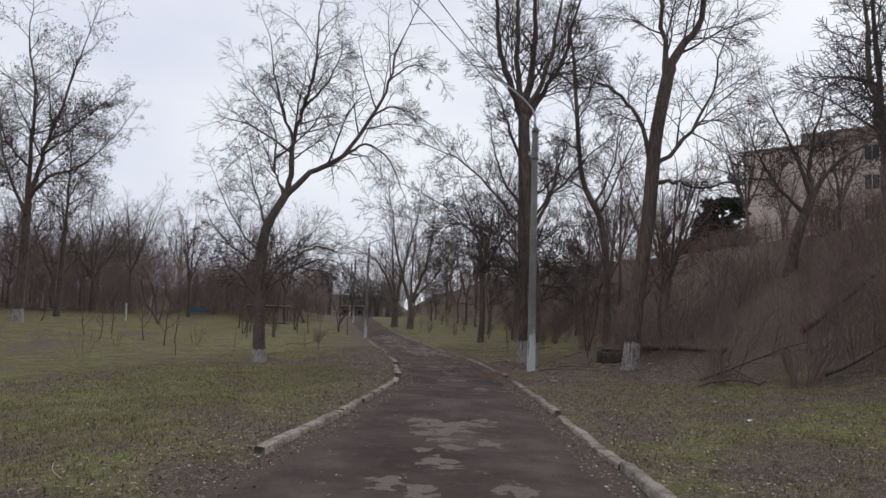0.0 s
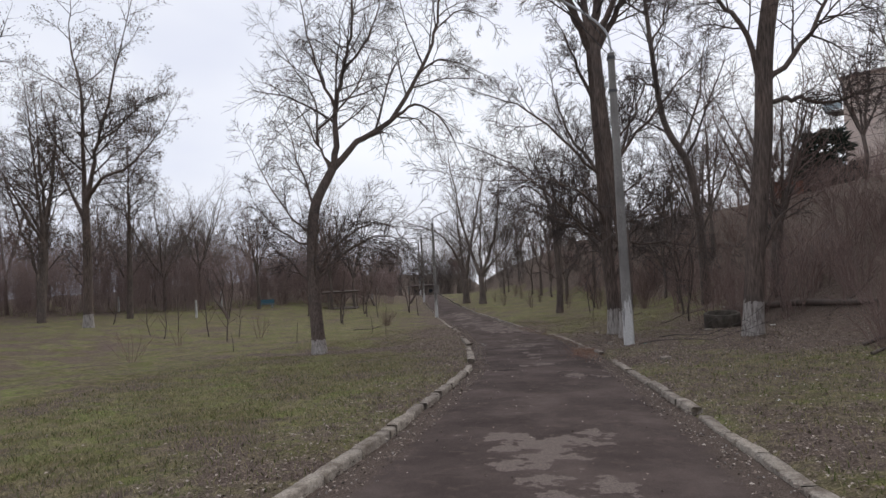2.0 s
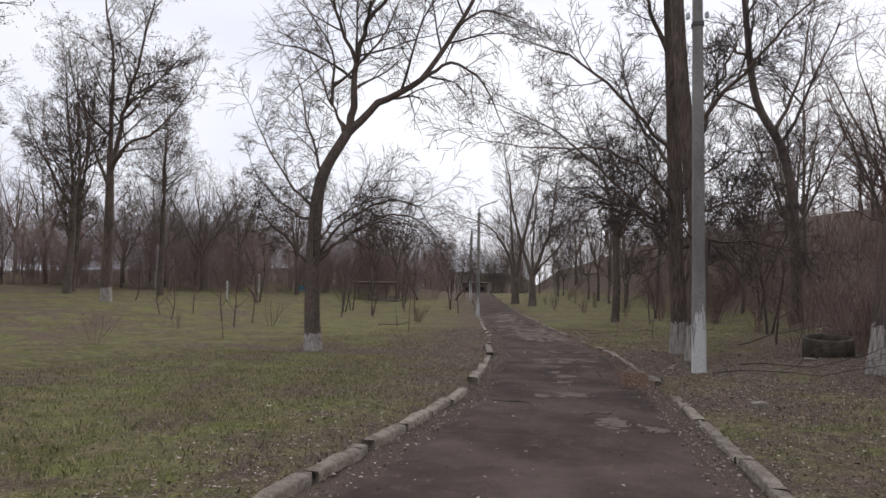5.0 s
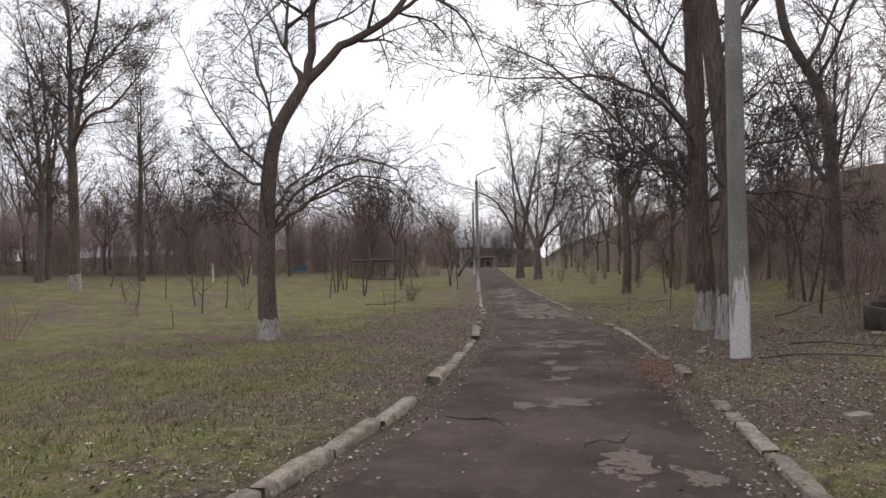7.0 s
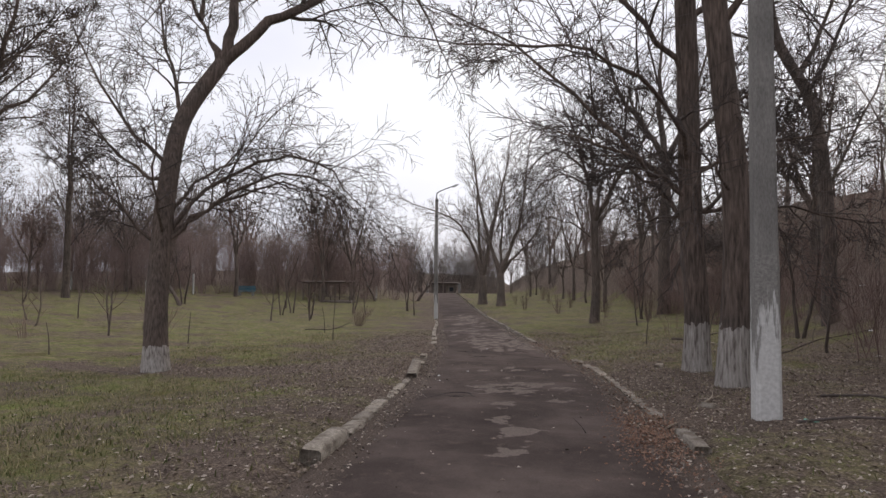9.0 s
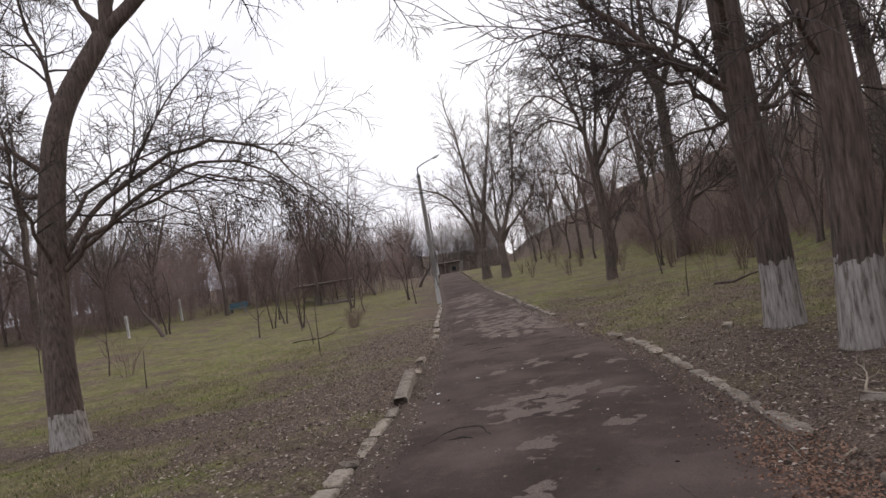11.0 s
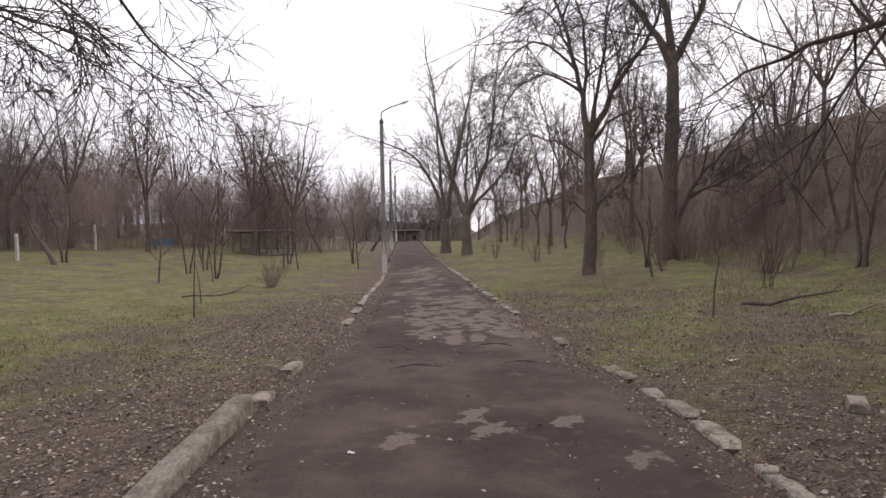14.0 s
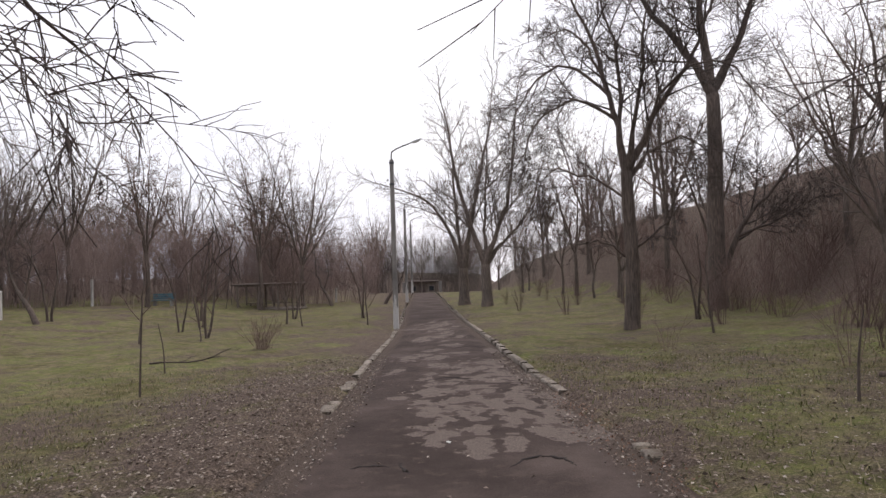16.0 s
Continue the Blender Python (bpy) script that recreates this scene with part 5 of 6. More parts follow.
lamp_post(3.35, 21.85, 180, 8.9, "grey concrete lamp post with a peeling limed base", lean=0.5, arm=1.25, rise=1.45, arm_paint=LAMP_GREY)
lamp_post(-6.95, 54.6, 12, 8.0, "dark concrete lamp post with a limed base beside the path", limed=1.9, arm=0.85, rise=0.5, foot=0.13)
lamp_post(-11.7, 78.6, 12, 8.0, "dark concrete lamp post with a limed base beside the path", limed=1.9, arm=0.85, rise=0.5, foot=0.13)
lamp_post(-15.0, 96.5, 12, 8.0, "dark concrete lamp post with a limed base beside the path", limed=1.9, arm=0.85, rise=0.5, foot=0.13)


def cable(a, b, sag, label):
    t = np.linspace(0, 1, 25)[:, None]
    p = np.array(a) * (1 - t) + np.array(b) * t
    p[:, 2] -= sag * 4 * t[:, 0] * (1 - t[:, 0])
    return tagged(new("cable", tube_mesh("cable", [(5, [(p, np.full(25, 0.012))])], WIRE)), label, "cable", "overhead cables")


cable((3.25, 21.8, 7.2), (-8.65, -4.0, 9.6), 0.08, "thin black overhead cable running to the lamp post")
cable((3.45, 21.8, 7.2), (-7.24, -4.0, 9.6), 0.08, "thin black overhead cable running to the lamp post")
lamp_post(-8.0, -4.2, 240, 9.9, "concrete lamp post carrying overhead cables")

# ---- apartment block on top of the bank ----
def apartment_block():
    ox, oy = 31.5, 66.0
    oz = float(land(ox, oy)) - 0.5
    ob = thing("apartment_block", pose(ox, oy, oz, 0, 0, -44), "beige rendered apartment block with pale blue balconies", "building")
    length, depth, storey, count = 40.0, 12.0, 2.85, 4
    height = 1.3 + storey * count
    wall_t = 0.35
    # front wall with its openings
    cols = [(11.5, 1.3), (16.2, 2.2), (21.5, 2.2), (26.0, 1.7), (31.0, 2.2), (36.0, 1.5)]
    bm = bmesh.new()
    x = 0.0
    spans = []
    for c, w in cols:
        spans.append((x, c - w / 2))
        x = c + w / 2
    spans.append((x, length))
    for a, b in spans:
        box(bm, a, b, 0, wall_t, 0, height)
    for c, w in cols:
        z = 0.0
        for k in range(count):
            sill = 1.3 + storey * k + 0.9
            box(bm, c - w / 2, c + w / 2, 0, wall_t, z, sill)
            z = sill + 1.45
        box(bm, c - w / 2, c + w / 2, 0, wall_t, z, height)
    part("wall", bm, PANEL, ob)
    part("wall", boxed(0, wall_t, wall_t, depth, 0, height), PANEL, ob)
    part("wall", boxed(length - wall_t, length, wall_t, depth, 0, height), PANEL, ob)
    part("wall", boxed(wall_t, length - wall_t, depth - wall_t, depth, 0, height), PANEL, ob)
    part("roof", boxed(-0.25, length + 0.25, -0.25, depth + 0.25, height, height + 0.25, bevel=0.03), PARAPET, ob)
    part("parapet", boxed(5.5, length, 0.05, depth, height + 0.254, height + 1.35, bevel=0.03), PARAPET, ob, "reddish raised roof parapet")
    for k in range(1, count):
        part("joint", boxed(0.0, length, -0.012, 0.0, 1.3 + storey * k - 0.02, 1.3 + storey * k + 0.02), TIN, ob)
    for c, w in cols:
        for k in range(count):
            sill = 1.3 + storey * k + 0.9
            win = part("window", boxed(c - w / 2, c + w / 2, 0.2, 0.26, sill, sill + 0.07), FRAME, ob)
            part("pane", boxed(c - w / 2 + 0.07, c + w / 2 - 0.07, 0.23, 0.24, sill + 0.07, sill + 1.38), GLASS, win)
            bm = boxed(c - w / 2, c - w / 2 + 0.07, 0.2, 0.26, sill + 0.07, sill + 1.45)
            box(bm, c + w / 2 - 0.07, c + w / 2, 0.2, 0.26, sill + 0.07, sill + 1.45)
            box(bm, c - 0.035, c + 0.035, 0.2, 0.26, sill + 0.07, sill + 1.38)
            box(bm, c - w / 2 + 0.07, c + w / 2 - 0.07, 0.2, 0.26, sill + 1.38, sill + 1.45)
            part("frame", bm, FRAME, win)
            part("sill", boxed(c - w / 2 - 0.05, c + w / 2 + 0.05, -0.1, 0.0, sill - 0.06, sill - 0.01), FRAME, win)
    spots = [(-1.6, 0.0, -0.3, 2.6, k) for k in range(count)] + [(14.6, 17.8, -1.15, 0.0, k) for k in range(count)] + [(19.9, 23.1, -1.15, 0.0, k) for k in range(count)] + [(29.4, 32.6, -1.15, 0.0, k) for k in range(count)] + [(-1.15, 0.0, 7.0, 10.0, k) for k in range(count)]
    for x0, x1, y0, y1, k in spots:
        z = 1.3 + storey * k
        bal = part("balcony", boxed(x0, x1, y0, y1, z - 0.12, z, bevel=0.02), CONCRETE, ob)
        side_on = x1 <= 0.001
        if side_on:
            part("balcony_panel", boxed(x0, x0 + 0.05, y0, y1, z + 0.1, z + 0.95), BALCONY, bal, "pale blue sheet panel")
            part("balcony_panel", boxed(x0 + 0.054, -0.01, y0, y0 + 0.05, z + 0.1, z + 0.95), BALCONY, bal, "pale blue sheet panel")
        else:
            part("balcony_panel", boxed(x0, x1, y0, y0 + 0.05, z + 0.1, z + 0.95), BALCONY, bal, "pale blue sheet panel")
            part("balcony_panel", boxed(x0, x0 + 0.05, y0 + 0.054, -0.01, z + 0.1, z + 0.95), BALCONY, bal, "pale blue sheet panel")
    return ob


apartment_block()


def brick_hut():
    x, y = 19.6, 50.0
    ob = thing("brick_hut", pose(x, y, float(land(x, y)) - 0.3, 0, 0, -20), "small red brick hut on top of the bank", "hut")
    part("wall", boxed(-0.9, 0.9, -0.8, 0.8, 0, 1.5), BRICK, ob)
    part("roof", boxed(-1.05, 1.05, -0.95, 0.95, 1.5, 1.6, bevel=0.02), TIN, ob)
    part("door", boxed(-0.35, 0.35, -0.83, -0.8, 0.1, 1.3), TIN, ob)


brick_hut()


def conifer(x, y, height, seed, label):
    """Dark pine: a stem, whorls of boughs and short needled shoots."""
    r = np.random.default_rng(seed)
    ob = thing("pine_tree", pose(x, y, at_ground(x, y, 0.1)), label, "tree", "pines by the apartment block")
    p = np.array([(0, 0, z) for z in np.linspace(0, height, 8)])
    boughs, shoots = [], []
    for k in range(70):
        t = 0.12 + 0.86 * r.random()
        az, ln = r.uniform(0, 6.28), height * 0.36 * (1.08 - t) ** 0.7 * (0.7 + 0.5 * r.random())
        d = np.array([math.cos(az), math.sin(az), 0.25])
        a = np.array([0, 0, t * height])
        b = a + d * ln * 0.6
        c = a + d * ln + np.array([0, 0, 0.12 * ln])
        boughs.append((np.array([a, b, c]), np.array([0.035, 0.025, 0.012])))
        for q in range(26):
            s = 0.2 + 0.8 * r.random()
            base = a * (1 - s) + c * s + r.normal(0, 0.05, 3)
            shoots.append((base, d + r.normal(0, 0.6, 3)))
    part_mesh("trunk", tube_mesh("trunk", [(7, [(p, np.linspace(0.16, 0.03, 8))]), (4, boughs)], BARK), ob)
    lines = [(np.array([b, b + w * 0.16, b + w * 0.34]), np.array([0.02, 0.075, 0.012])) for b, w in shoots]
    part_mesh("crown", tube_mesh("crown", [(4, lines)], NEEDLES), ob, "dark green needled crown")


conifer(23.4, 54.0, 5.4, 171, "dark green pine beside the apartment block")
conifer(26.0, 56.5, 5.8, 172, "dark green pine beside the apartment block")
conifer(24.6, 58.5, 4.6, 173, "dark green pine beside the apartment block")


def picket_fence():
    ob = thing("fence", pose(0, 0, 0), "rusty wire fence along the top of the bank", "fence")
    ys = np.arange(20, 92, 2.4)
    pts = [(19.2 - max(0, y - 60) * 0.15, y, float(land(19.2 - max(0, y - 60) * 0.15, y))) for y in ys]
    bm0 = bmesh.new()
    box(bm0, -0.03, 0.03, -0.03, 0.03, -0.3, 1.35, bevel=0.008)
    first = part("post", bm0, TIN, ob)
    first.location = pts[0]
    for p in pts[1:]:
        o = new("post", first.data)
        o.parent, o.location = ob, p
    for h in (0.45, 1.2):
        line = np.array([(p[0], p[1], p[2] + h) for p in pts])
        part_mesh("rail", tube_mesh("rail", [(5, [(line, np.full(len(line), 0.022))])], TIN), ob)


picket_fence()


# ---- things on the lawn ----
def pavilion(x, y):
    ob = thing("pavilion", pose(x, y, at_ground(x, y, 0.05), 0, 0, 8), "low open timber shelter with a rusty sheet roof", "shelter")
    for px in (-2.2, -0.7, 0.8, 2.2):
        for py in (-1.0, 1.0):
            part("post", boxed(px - 0.06, px + 0.06, py - 0.06, py + 0.06, -0.2, 1.75, bevel=0.01), TIMBER, ob)
    for py in (-1.0, 1.0):
        part("beam", boxed(-2.4, 2.4, py - 0.05, py + 0.05, 1.754, 1.88), TIMBER, ob)
    part("roof", boxed(-2.6, 2.6, -1.3, 1.3, 1.884, 1.96, bevel=0.015), TIN, ob)
    part("floor", boxed(-2.4, 2.4, -1.2, 1.2, -0.05, 0.12, bevel=0.02), TIMBER, ob)
    part("bench", boxed(-2.0, 2.0, 0.55, 0.9, 0.42, 0.48, bevel=0.01), TIMBER, ob)
    for px in (-1.8, 0, 1.8):
        part("bench_leg", boxed(px - 0.04, px + 0.04, 0.6, 0.85, 0.12, 0.42), TIMBER, ob)


pavilion(-20.4, 70.6)


def park_bench(x, y, rz, label, mat):
    ob = thing("bench", pose(x, y, at_ground(x, y, 0.02), 0, 0, rz), label, "bench")
    for k in range(3):
        part("slat", boxed(-0.8, 0.8, -0.2 + k * 0.14, -0.09 + k * 0.14, 0.42, 0.46, bevel=0.008), mat, ob)
    for k in range(3):
        part("slat", boxed(-0.8, 0.8, 0.24, 0.28, 0.52 + k * 0.14, 0.63 + k * 0.14, bevel=0.008), mat, ob)
    for px in (-0.6, 0.6):
        part("leg", boxed(px - 0.05, px + 0.05, -0.18, 0.22, -0.1, 0.42), CONCRETE, ob)
        part("backrest_post", boxed(px - 0.03, px + 0.03, 0.282, 0.33, -0.1, 0.95), CONCRETE, ob)


park_bench(-27.2, 67.4, 10, "faded blue slatted park bench under the trees", BLUE)


def white_post(x, y, h, label):
    bm = bmesh.new()
    box(bm, -0.075, 0.075, -0.075, 0.075, -0.2, h, bevel=0.015)
    ob = part("white_post", bm, LIME, None)
    ob.matrix_world = stand(x, y)
    return tagged(ob, label, "post", "white posts on the lawn")


white_post(-31.3, 65.4, 1.9, "white limed post at the wood's edge")
white_post(-28.5, 55.0, 1.6, "white limed post at the wood's edge")
white_post(-40.0, 61.0, 1.6, "white limed post at the wood's edge")
white_post(-18.5, 80.0, 1.3, "white limed post at the wood's edge")


def leaning_trunk(seed, x, y, rz, label):
    m = tree_meshes(seed, ([(0, 0, 0), (0.5, 0, 0.8), (1.3, 0, 1.7)], 0.14, 0.1), [([(1.3, 0, 1.7), (1.7, 0.1, 2.8), (1.8, 0.2, 4.2)], 0.08, 1), ([(0.9, 0, 1.3), (0.6, -0.2, 2.6), (0.9, -0.3, 4.0)], 0.06, 1)], THIN, 0.2, 0, (BARK, TWIG))
    return plant_tree("leaning_tree", m, stand(x, y, rz), label, group="leaning trees")


leaning_trunk(181, -16.8, 74.0, 150, "dark tree leaning over the lawn's edge")
leaning_trunk(182, -13.0, 76.0, 20, "dark tree leaning over the lawn's edge")
leaning_trunk(183, -24.5, 53.0, 170, "dark tree leaning over the lawn's edge")


def concrete_ring(x, y):
    a = np.linspace(0, 2 * np.pi, 33)
    prof = [(0.50, 0.0), (0.60, 0.0), (0.60, 0.58), (0.585, 0.61), (0.515, 0.61), (0.50, 0.58)]
    v = np.array([[(px * math.cos(t), px * math.sin(t), pz) for px, pz in prof] for t in a[:-1]]).reshape(-1, 3)
    q = [(k * 6 + j, ((k + 1) % 32) * 6 + j, ((k + 1) % 32) * 6 + (j + 1) % 6, k * 6 + (j + 1) % 6) for k in range(32) for j in range(6)]
    ob = new("concrete_ring", mesh_from("concrete_ring", v, q, None, MOSSY))
    ob.matrix_world = pose(x, y, at_ground(x, y, 0.08), 4, -2, 0)
    return tagged(ob, "dark mossy concrete well ring standing in leaf litter", "well ring")


concrete_ring(7.2, 25.6)


def gate_house():
    x, y = -17.4, 115.0
    ob = thing("gatehouse", pose(x, y, at_ground(x, y, 0.3), 0, 0, 8), "small dark timber hut between concrete pillars at the path's end", "building")
    part("wall", boxed(-2.0, 2.0, 0, 4, 0, 2.3), TIMBER, ob)
    part("roof", boxed(-2.3, 2.3, -0.4, 4.3, 2.3, 2.5, bevel=0.03), TIN, ob)
    for px in (-2.6, 2.6):
        part("pillar", boxed(px - 0.2, px + 0.2, -1.1, -0.7, -0.2, 2.4, bevel=0.02), CONCRETE, ob)
    for px in (-1.3, 1.3):
        win = part("window", boxed(px - 0.4, px + 0.4, -0.03, 0.0, 1.0, 1.8), TIMBER, ob)
        part("pane", boxed(px - 0.33, px + 0.33, -0.05, -0.034, 1.07, 1.73), GLASS, win)
    part("door", boxed(-0.45, 0.45, -0.05, 0.0, 0, 2.0), TIN, ob)


gate_house()


# ---- litter ----
def scrap(x, y, size, seed, label, mat=PAPER, on_road=False):
    r = np.random.default_rng(seed)
    n = 5
    gx_, gy_ = np.meshgrid(np.linspace(-1, 1, n), np.linspace(-0.7, 0.7, n))
    z = r.uniform(0.0, 0.35, (n, n))
    v = np.stack([gx_ + r.normal(0, 0.12, (n, n)), gy_ + r.normal(0, 0.12, (n, n)), z], -1).reshape(-1, 3) * size
    k = np.arange((n - 1) * (n - 1))
    a = k // (n - 1) * n + k % (n - 1)
    ob = new("litter_scrap", mesh_from("litter_scrap", v, np.stack([a, a + 1, a + n + 1, a + n], -1), None, mat))
    ob.matrix_world = pose(x, y, (road_z(x, y) if on_road else at_ground(x, y)) + 0.004, 0, 0, 70 * seed)
    return tagged(ob, label, "litter", "scraps of litter")


for k, (x, y, s) in enumerate(((5.4, 9.75, 0.07), (2.8, 30.4, 0.05), (4.2, 26.1, 0.04), (-3.6, 15.5, 0.035), (3.1, 18.9, 0.035), (5.8, 12.0, 0.03), (8.5, 24.6, 0.09), (9.6, 33.4, 0.10), (4.3, 13.2, 0.035), (7.8, 29.0, 0.07), (11.6, 38.5, 0.12), (3.6, 11.4, 0.03))):
    scrap(x, y, s, 200 + k, "crumpled white scrap of paper on the ground")
for k, (x, y, s) in enumerate(((-1.35, 26.0, 0.03), (-0.9, 26.9, 0.025), (-1.2, 25.3, 0.025), (-1.1, 32.4, 0.03))):
    scrap(x, y, s, 220 + k, "small white scrap of paper on the path", on_road=True)
scrap(3.72, 21.55, 0.07, 231, "torn green plastic scrap beside the lamp post", PLASTIC)


def concrete_chunk(x, y, rz, s, seed, label):
    r = np.random.default_rng(seed)
    bm = boxed(-0.17, 0.17, -0.08, 0.08, -0.03, 0.09, bevel=0.02)
    for v in bm.verts:
        v.co += Vector(r.normal(0, 0.012, 3))
    ob = part("concrete_chunk", bm, KERB)
    ob.matrix_world = stand(x, y, rz, s, 0.0)
    return tagged(ob, label, "rubble", "loose concrete chunks")


concrete_chunk(3.4, 17.25, 25, 0.75, 241, "broken pale concrete chunk lying on the grass")
concrete_chunk(3.1, 28.2, 70, 0.9, 242, "flat broken concrete chunk in the litter")
concrete_chunk(6.3, 24.2, 10, 0.9, 243, "broken pale concrete chunk in the litter")
concrete_chunk(2.9, 22.8, 130, 0.7, 244, "broken pale concrete chunk in the litter")


# ---- leaves, grit and grass ----
def scatter(count, seed, x0, x1, y0, y1, keep):
    r = np.random.default_rng(seed)
    x, y = r.uniform(x0, x1, count), r.uniform(y0, y1, count)
    sel = r.random(count) < keep(x, y)
    return x[sel], y[sel], r


def off_road(x, y):
    return np.maximum(road_left(y) - x, x - road_right(y))


def leaf_keep(x, y):
    out = off_road(x, y)
    return np.where(out < -0.5, 0.02, np.where(out < 0.02, 0.5, np.clip(1.05 - 2.3 * np.maximum(cover_share(x, y), 0), 0.05 + 0.30 * (x > 0), 1))) * np.clip(1.3 - np.abs(out) / 9, 0.1, 1)


x, y, r = scatter(190000, 301, -9, 11, 3, 42, leaf_keep)
z = np.where(off_road(x, y) < 0, land(x, y) + 0.035, surface(x, y) + 0.012)
tagged(new("dead_leaves", scraps("dead_leaves", r, np.stack([x, y, z], 1), 0.021, LEAF, 0.9)), "brown dead leaves strewn over grass and path edges", "leaf litter", kind="stuff")


def grit_keep(x, y):
    out = off_road(x, y)
    return np.exp(-((out + 0.25) / 0.22) ** 2)


x, y, r = scatter(26000, 302, -5, 4, 3, 42, grit_keep)
tagged(new("grit", scraps("grit", r, np.stack([x, y, land(x, y) + 0.02], 1), 0.017, GRIT, 0.5)), "loose grit and crumbs along the path edges", "grit", kind="stuff")


def blades(name, x, y, r, height, label):
    n = len(x)
    z = surface(x, y) - 0.01
    az = r.uniform(0, 6.28, n)
    h = height * (0.5 + r.random(n))
    w = 0.0035 + 0.004 * r.random(n)
    lean = r.normal(0, 0.5, (n, 2)) * h[:, None]
    dx, dy = np.cos(az) * w, np.sin(az) * w
    b0 = np.stack([x - dx, y - dy, z], 1)
    b1 = np.stack([x + dx, y + dy, z], 1)
    m0 = np.stack([x - dx * 0.7 + lean[:, 0] * 0.35, y - dy * 0.7 + lean[:, 1] * 0.35, z + h * 0.6], 1)
    m1 = np.stack([x + dx * 0.7 + lean[:, 0] * 0.35, y + dy * 0.7 + lean[:, 1] * 0.35, z + h * 0.6], 1)
    tip = np.stack([x + lean[:, 0], y + lean[:, 1], z + h * 0.95], 1)
    v = np.stack([b0, b1, m1, m0, tip], 1).reshape(-1, 3)
    k = np.arange(n)[:, None] * 5
    me = mesh_from(name, v, k + np.array([[0, 1, 2, 3]]), k + np.array([[3, 2, 4]]), GRASS)
    return tagged(new(name, me), label, "grass", kind="stuff")


def clumps(x, y):
    return 0.5 + 0.5 * np.sin(1.9 * x + 1.1 * np.sin(1.3 * y)) * np.sin(1.6 * y + 0.9 * np.sin(1.7 * x))


def grass_keep(x, y):
    out = off_road(x, y)
    return np.where(out < 0.12, 0.0, np.clip(cover_share(x, y) * 2.0 - 0.05, 0.05, 1)) * np.clip(1.25 - (np.hypot(x, (y - 14) * 0.4)) / 12, 0.08, 1) * (0.35 + 0.65 * clumps(x, y))


x, y, r = scatter(400000, 303, -11, 9, 3, 40, grass_keep)
blades("grass", x, y, r, 0.06, "short sparse winter grass, green and straw")


# ---- breaks in the road ----
def break_lip(points, radius):
    r = np.random.default_rng(int(1000 * radius) + len(points) + int(100 * points[0][1]))
    p = through_points([(x, y, 0) for x, y in points], 6)
    p[:, :2] += r.normal(0, 0.014, (len(p), 2))
    rad = radius * np.sin(np.linspace(0.15, np.pi - 0.15, len(p))) * r.uniform(0.6, 1.2, len(p)) + 0.005
    p[:, 2] = [road_z(q[0], q[1]) - 0.55 * w for q, w in zip(p, rad)]
    part_mesh("crack", tube_mesh("crack", [(6, [(p, rad)])], CRACK), road)


break_lip([(-0.65, 17.25), (-0.35, 17.1), (-0.05, 17.15), (0.08, 16.85)], 0.03)
break_lip([(0.85, 16.1), (1.0, 16.5), (1.2, 16.45), (1.3, 16.85)], 0.028)
break_lip([(-1.85, 31.4), (-1.62, 31.5), (-1.5, 31.45)], 0.026)
break_lip([(-1.46, 31.65), (-1.35, 31.4), (-1.28, 31.3)], 0.026)
break_lip([(-0.42, 31.55), (-0.2, 31.9), (0.05, 31.85), (0.2, 31.6)], 0.028)
break_lip([(-0.75, 23.3), (-0.6, 23.4), (-0.45, 23.3)], 0.022)
break_lip([(-1.3, 29.9), (-1.0, 30.2), (-0.7, 30.1)], 0.025)
break_lip([(0.0, 30.4), (0.3, 30.6), (0.6, 30.5)], 0.025)
break_lip([(-0.95, 23.2), (-0.75, 23.75), (-0.45, 23.8), (-0.3, 23.4)], 0.022)
break_lip([(-0.1, 24.75), (0.2, 24.9), (0.4, 25.0)], 0.012)
break_lip([(-2.2, 36.8), (-1.8, 37.2), (-1.4, 37.0)], 0.025)
break_lip([(-2.6, 42.8), (-2.2, 43.3), (-1.8, 43.1)], 0.03)


def rubble_keep(x, y):
    return np.exp(-((x - 1.95) / 0.30) ** 2) * np.exp(-((y - 21.3) / 1.4) ** 2) + 0.10 * np.exp(-((x - road_right(y) + 0.15) / 0.22) ** 2) * smoothstep((y - 23) / 2) * smoothstep((38 - y) / 4)


x, y, r = scatter(130000, 305, 0, 3, 18, 39, rubble_keep)
tagged(new("brick_rubble", scraps("brick_rubble", r, np.stack([x, y, land(x, y) + 0.03], 1), 0.015, RUBBLE, 0.6)), "crushed orange brick rubble at the path's edge", "rubble", kind="stuff")


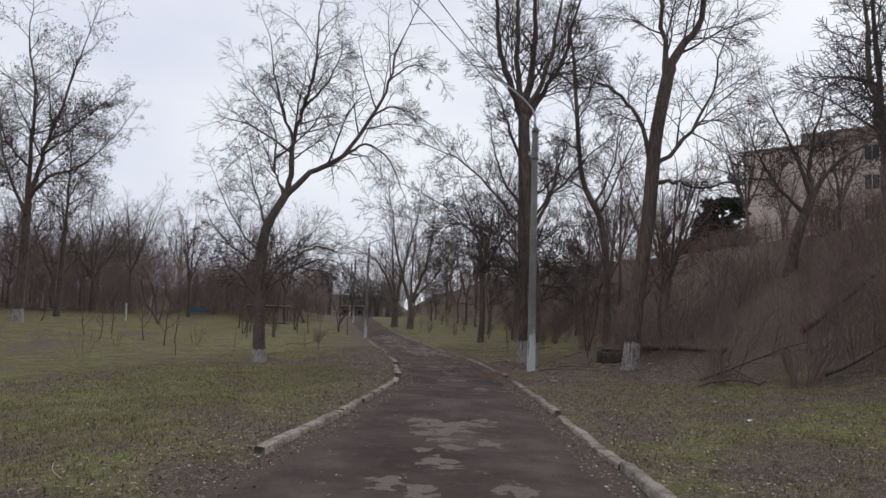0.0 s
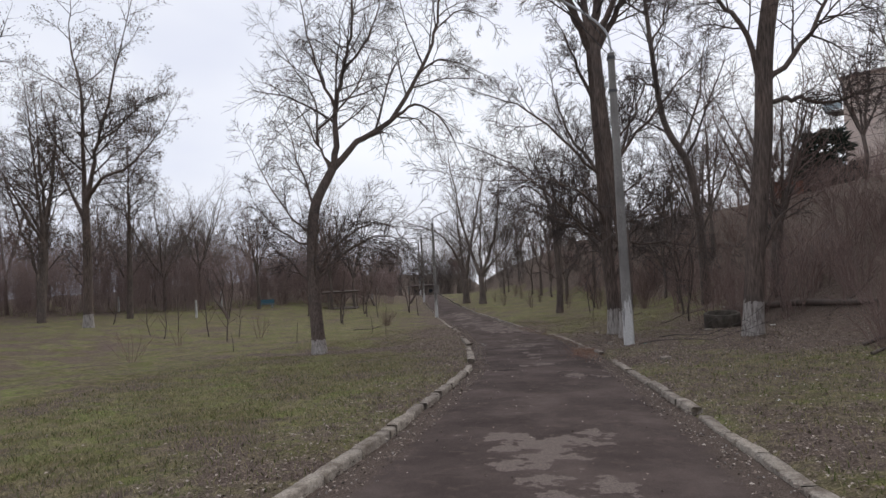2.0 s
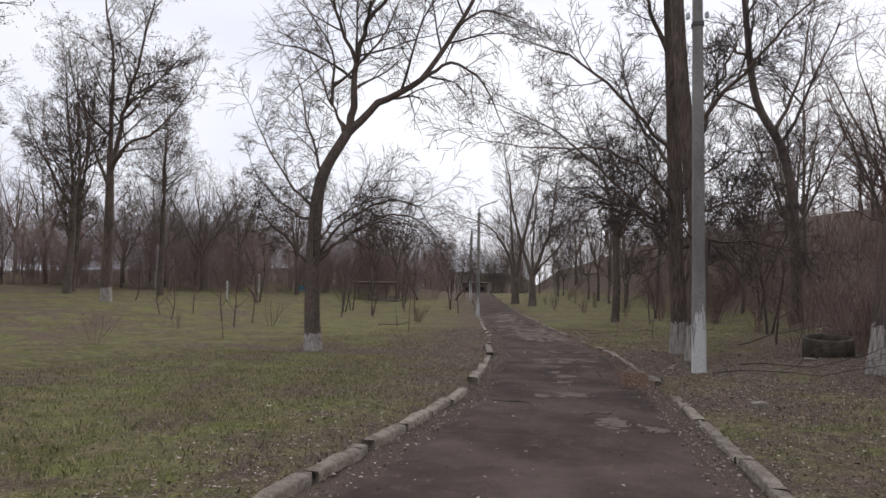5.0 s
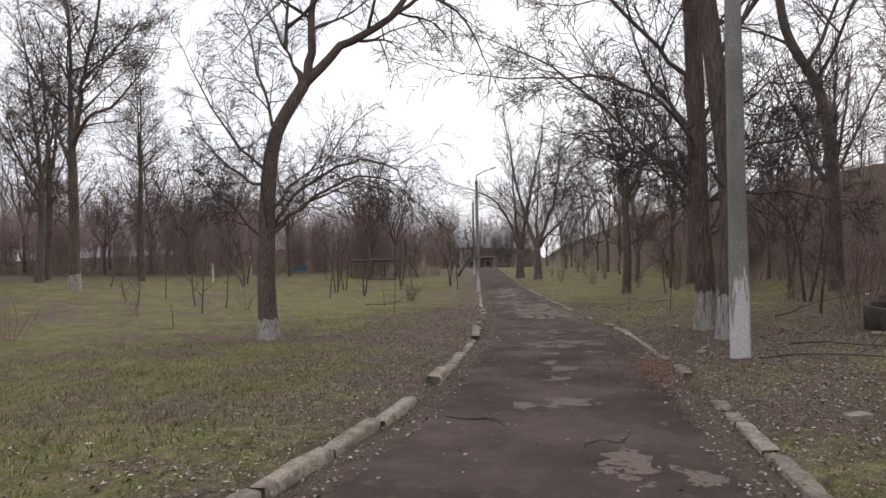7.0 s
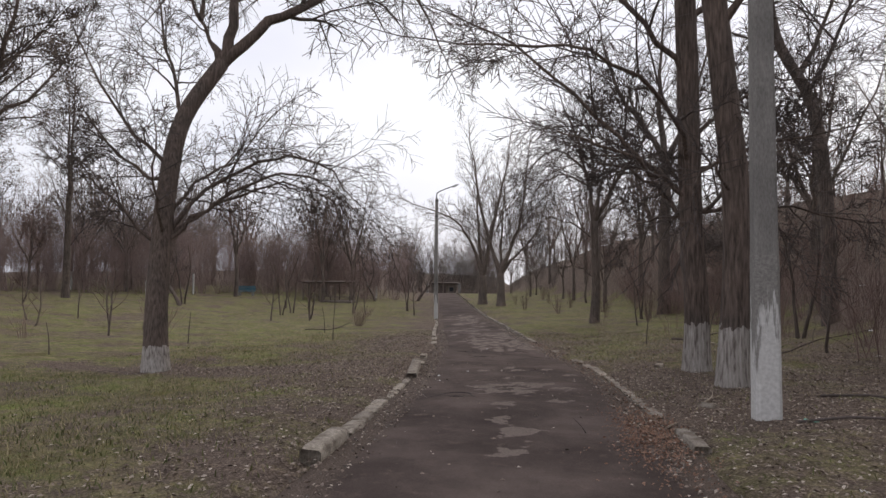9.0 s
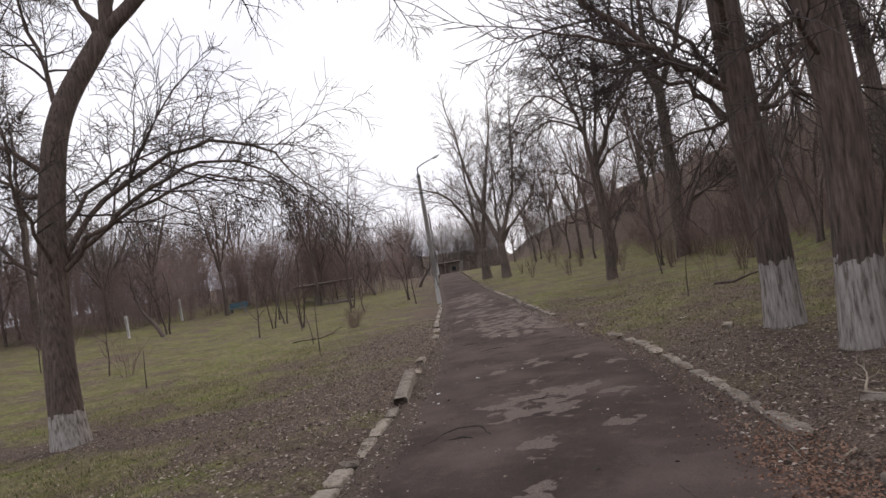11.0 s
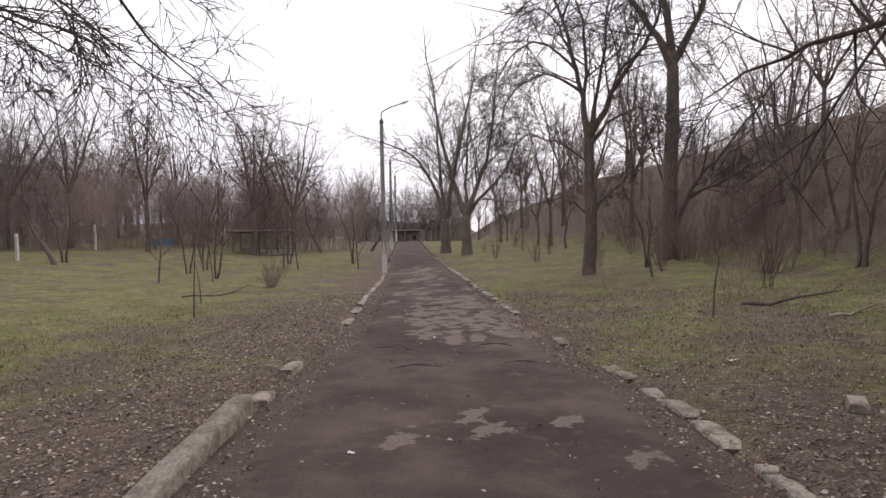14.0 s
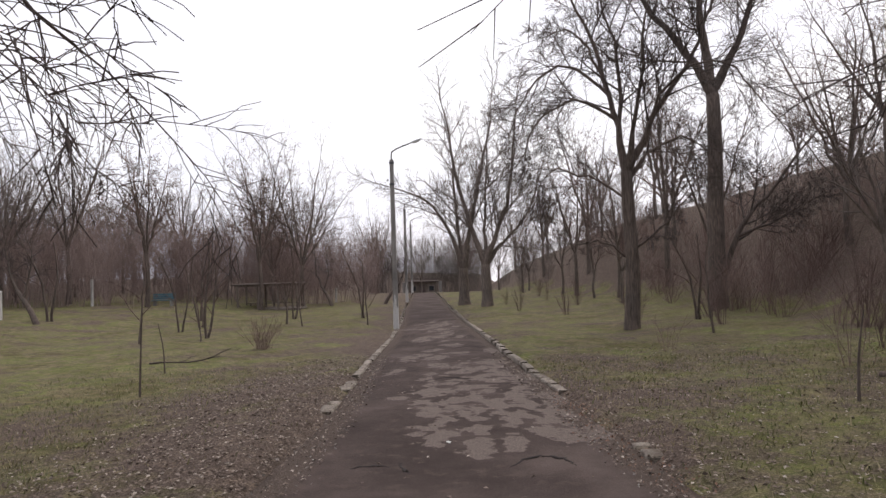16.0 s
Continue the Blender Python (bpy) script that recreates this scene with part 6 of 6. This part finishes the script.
# ---- kerbs ----
def stone_mesh(seed, length, width, height, wear, rough=1.0):
    """A kerb stone: bevelled top, worn and chipped along its length."""
    r = np.random.default_rng(seed)
    prof = [(-0.5, -0.12), (-0.5, 0.84), (-0.40, 1.0), (0.38, 0.98), (0.5, 0.80), (0.5, -0.12)]
    n = 8
    chip = 1 - 0.16 * rough * r.random(n) ** 2
    v = []
    for k in range(n):
        t = k / (n - 1) - 0.5
        end = (1 - wear * (abs(t) * 2) ** 4) * chip[k] * (0.93 if k in (0, n - 1) else 1)
        sway = 0.05 * rough * width * r.normal()
        for px, pz in prof:
            v.append((sway + px * width * (0.98 + 0.16 * rough * (r.random() - 0.5)) * (0.68 + 0.32 * end), t * length * (1 + 0.025 * r.normal()), pz * height * (end if pz > 0 else 1) * (0.98 + 0.1 * rough * (r.random() - 0.5)) if pz > 0 else -0.12))
    q = [(k * 6 + j, k * 6 + j + 1, (k + 1) * 6 + j + 1, (k + 1) * 6 + j) for k in range(n - 1) for j in range(5)]
    t = [(0, 1, 2), (0, 2, 3), (0, 3, 4), (0, 4, 5)] + [(6 * n - 6 + a_, 6 * n - 6 + b_, 6 * n - 6 + c_) for a_, b_, c_ in ((0, 2, 1), (0, 3, 2), (0, 4, 3), (0, 5, 4))]
    return mesh_from("kerb_stone", v, q, t, KERB, False)


STONES = {"big": [stone_mesh(660 + k, 1.0, 0.21, 0.165, 0.02, 0.3) for k in range(6)], "full": [stone_mesh(600 + k, 1.0, 0.16, 0.125, 0.04, 0.6) for k in range(6)], "sunk": [stone_mesh(680 + k, 1.0, 0.15, 0.085, 0.2) for k in range(6)], "low": [stone_mesh(620 + k, 1.0, 0.165, 0.085, 0.06) for k in range(6)], "lump": [stone_mesh(640 + k, 1.0, 0.20, 0.095, 0.45) for k in range(6)]}


def lay_kerb(name, edge, side, runs, label, seed):
    r = np.random.default_rng(seed)
    ob = tagged(new(name), label, "kerb", kind="structure")
    for y0, y1, style, piece in runs:
        y = y0
        while y < y1 - 0.1:
            ln = min(piece * (0.8 + 0.4 * r.random()), y1 - y)
            yc = y + ln / 2
            x = float(edge(yc)) + side * (0.015 + r.normal(0, 0.012))
            slope = math.degrees(math.atan2(float(edge(yc + 0.3) - edge(yc - 0.3)), 0.6))
            o = new("kerb_stone", STONES[style][r.integers(0, 6)])
            o.parent = ob
            m = pose(x, yc, float(land(x, yc)) + {"lump": -0.042, "sunk": -0.058, "low": -0.034}.get(style, -0.022) + r.normal(0, 0.005), -3.4 + r.normal(0, 0.8), r.normal(0, 2.5), -slope + r.normal(0, 1.4))
            o.matrix_local = m @ Matrix.Diagonal((1, ln * 0.995, 1, 1))
            y += ln + (0.01 if style != "lump" else r.uniform(0.02, 0.12))
    return ob


lay_kerb("kerb_left", road_left, -1, ((6.9, 10.4, "full", 1.1), (10.5, 13.3, "full", 0.9), (13.5, 17.8, "full", 1.0), (19.2, 20.25, "big", 1.1), (20.5, 23.0, "lump", 0.55), (23.2, 25.5, "sunk", 0.8), (25.7, 28.1, "big", 3.2), (28.4, 28.8, "lump", 0.35),
        (29.55, 30.15, "full", 0.8), (34.2, 35.0, "lump", 0.4), (36.2, 37.2, "lump", 0.5), (38.0, 62.0, "low", 0.9), (62.5, 96.0, "low", 1.5)), "broken pale concrete kerb along the lawn", 31)
lay_kerb("kerb_right", road_right, 1, ((2.0, 6.6, "full", 0.95), (6.7, 10.9, "low", 0.95), (11.2, 14.0, "full", 0.9), (14.1, 17.8, "low", 1.0), (18.1, 18.7, "lump", 0.4), (20.4, 21.3, "full", 0.9), (22.4, 25.6, "sunk", 0.9), (25.7, 27.0, "sunk", 0.7), (27.4, 29.3, "lump", 0.75), (29.7, 30.4, "lump", 0.35), (32.0, 32.5, "lump", 0.3), (35.8, 38.2, "low", 0.8), (38.2, 62.0, "full", 0.9), (62.1, 97.0, "full", 1.5)), "broken pale concrete kerb below the bank", 32)
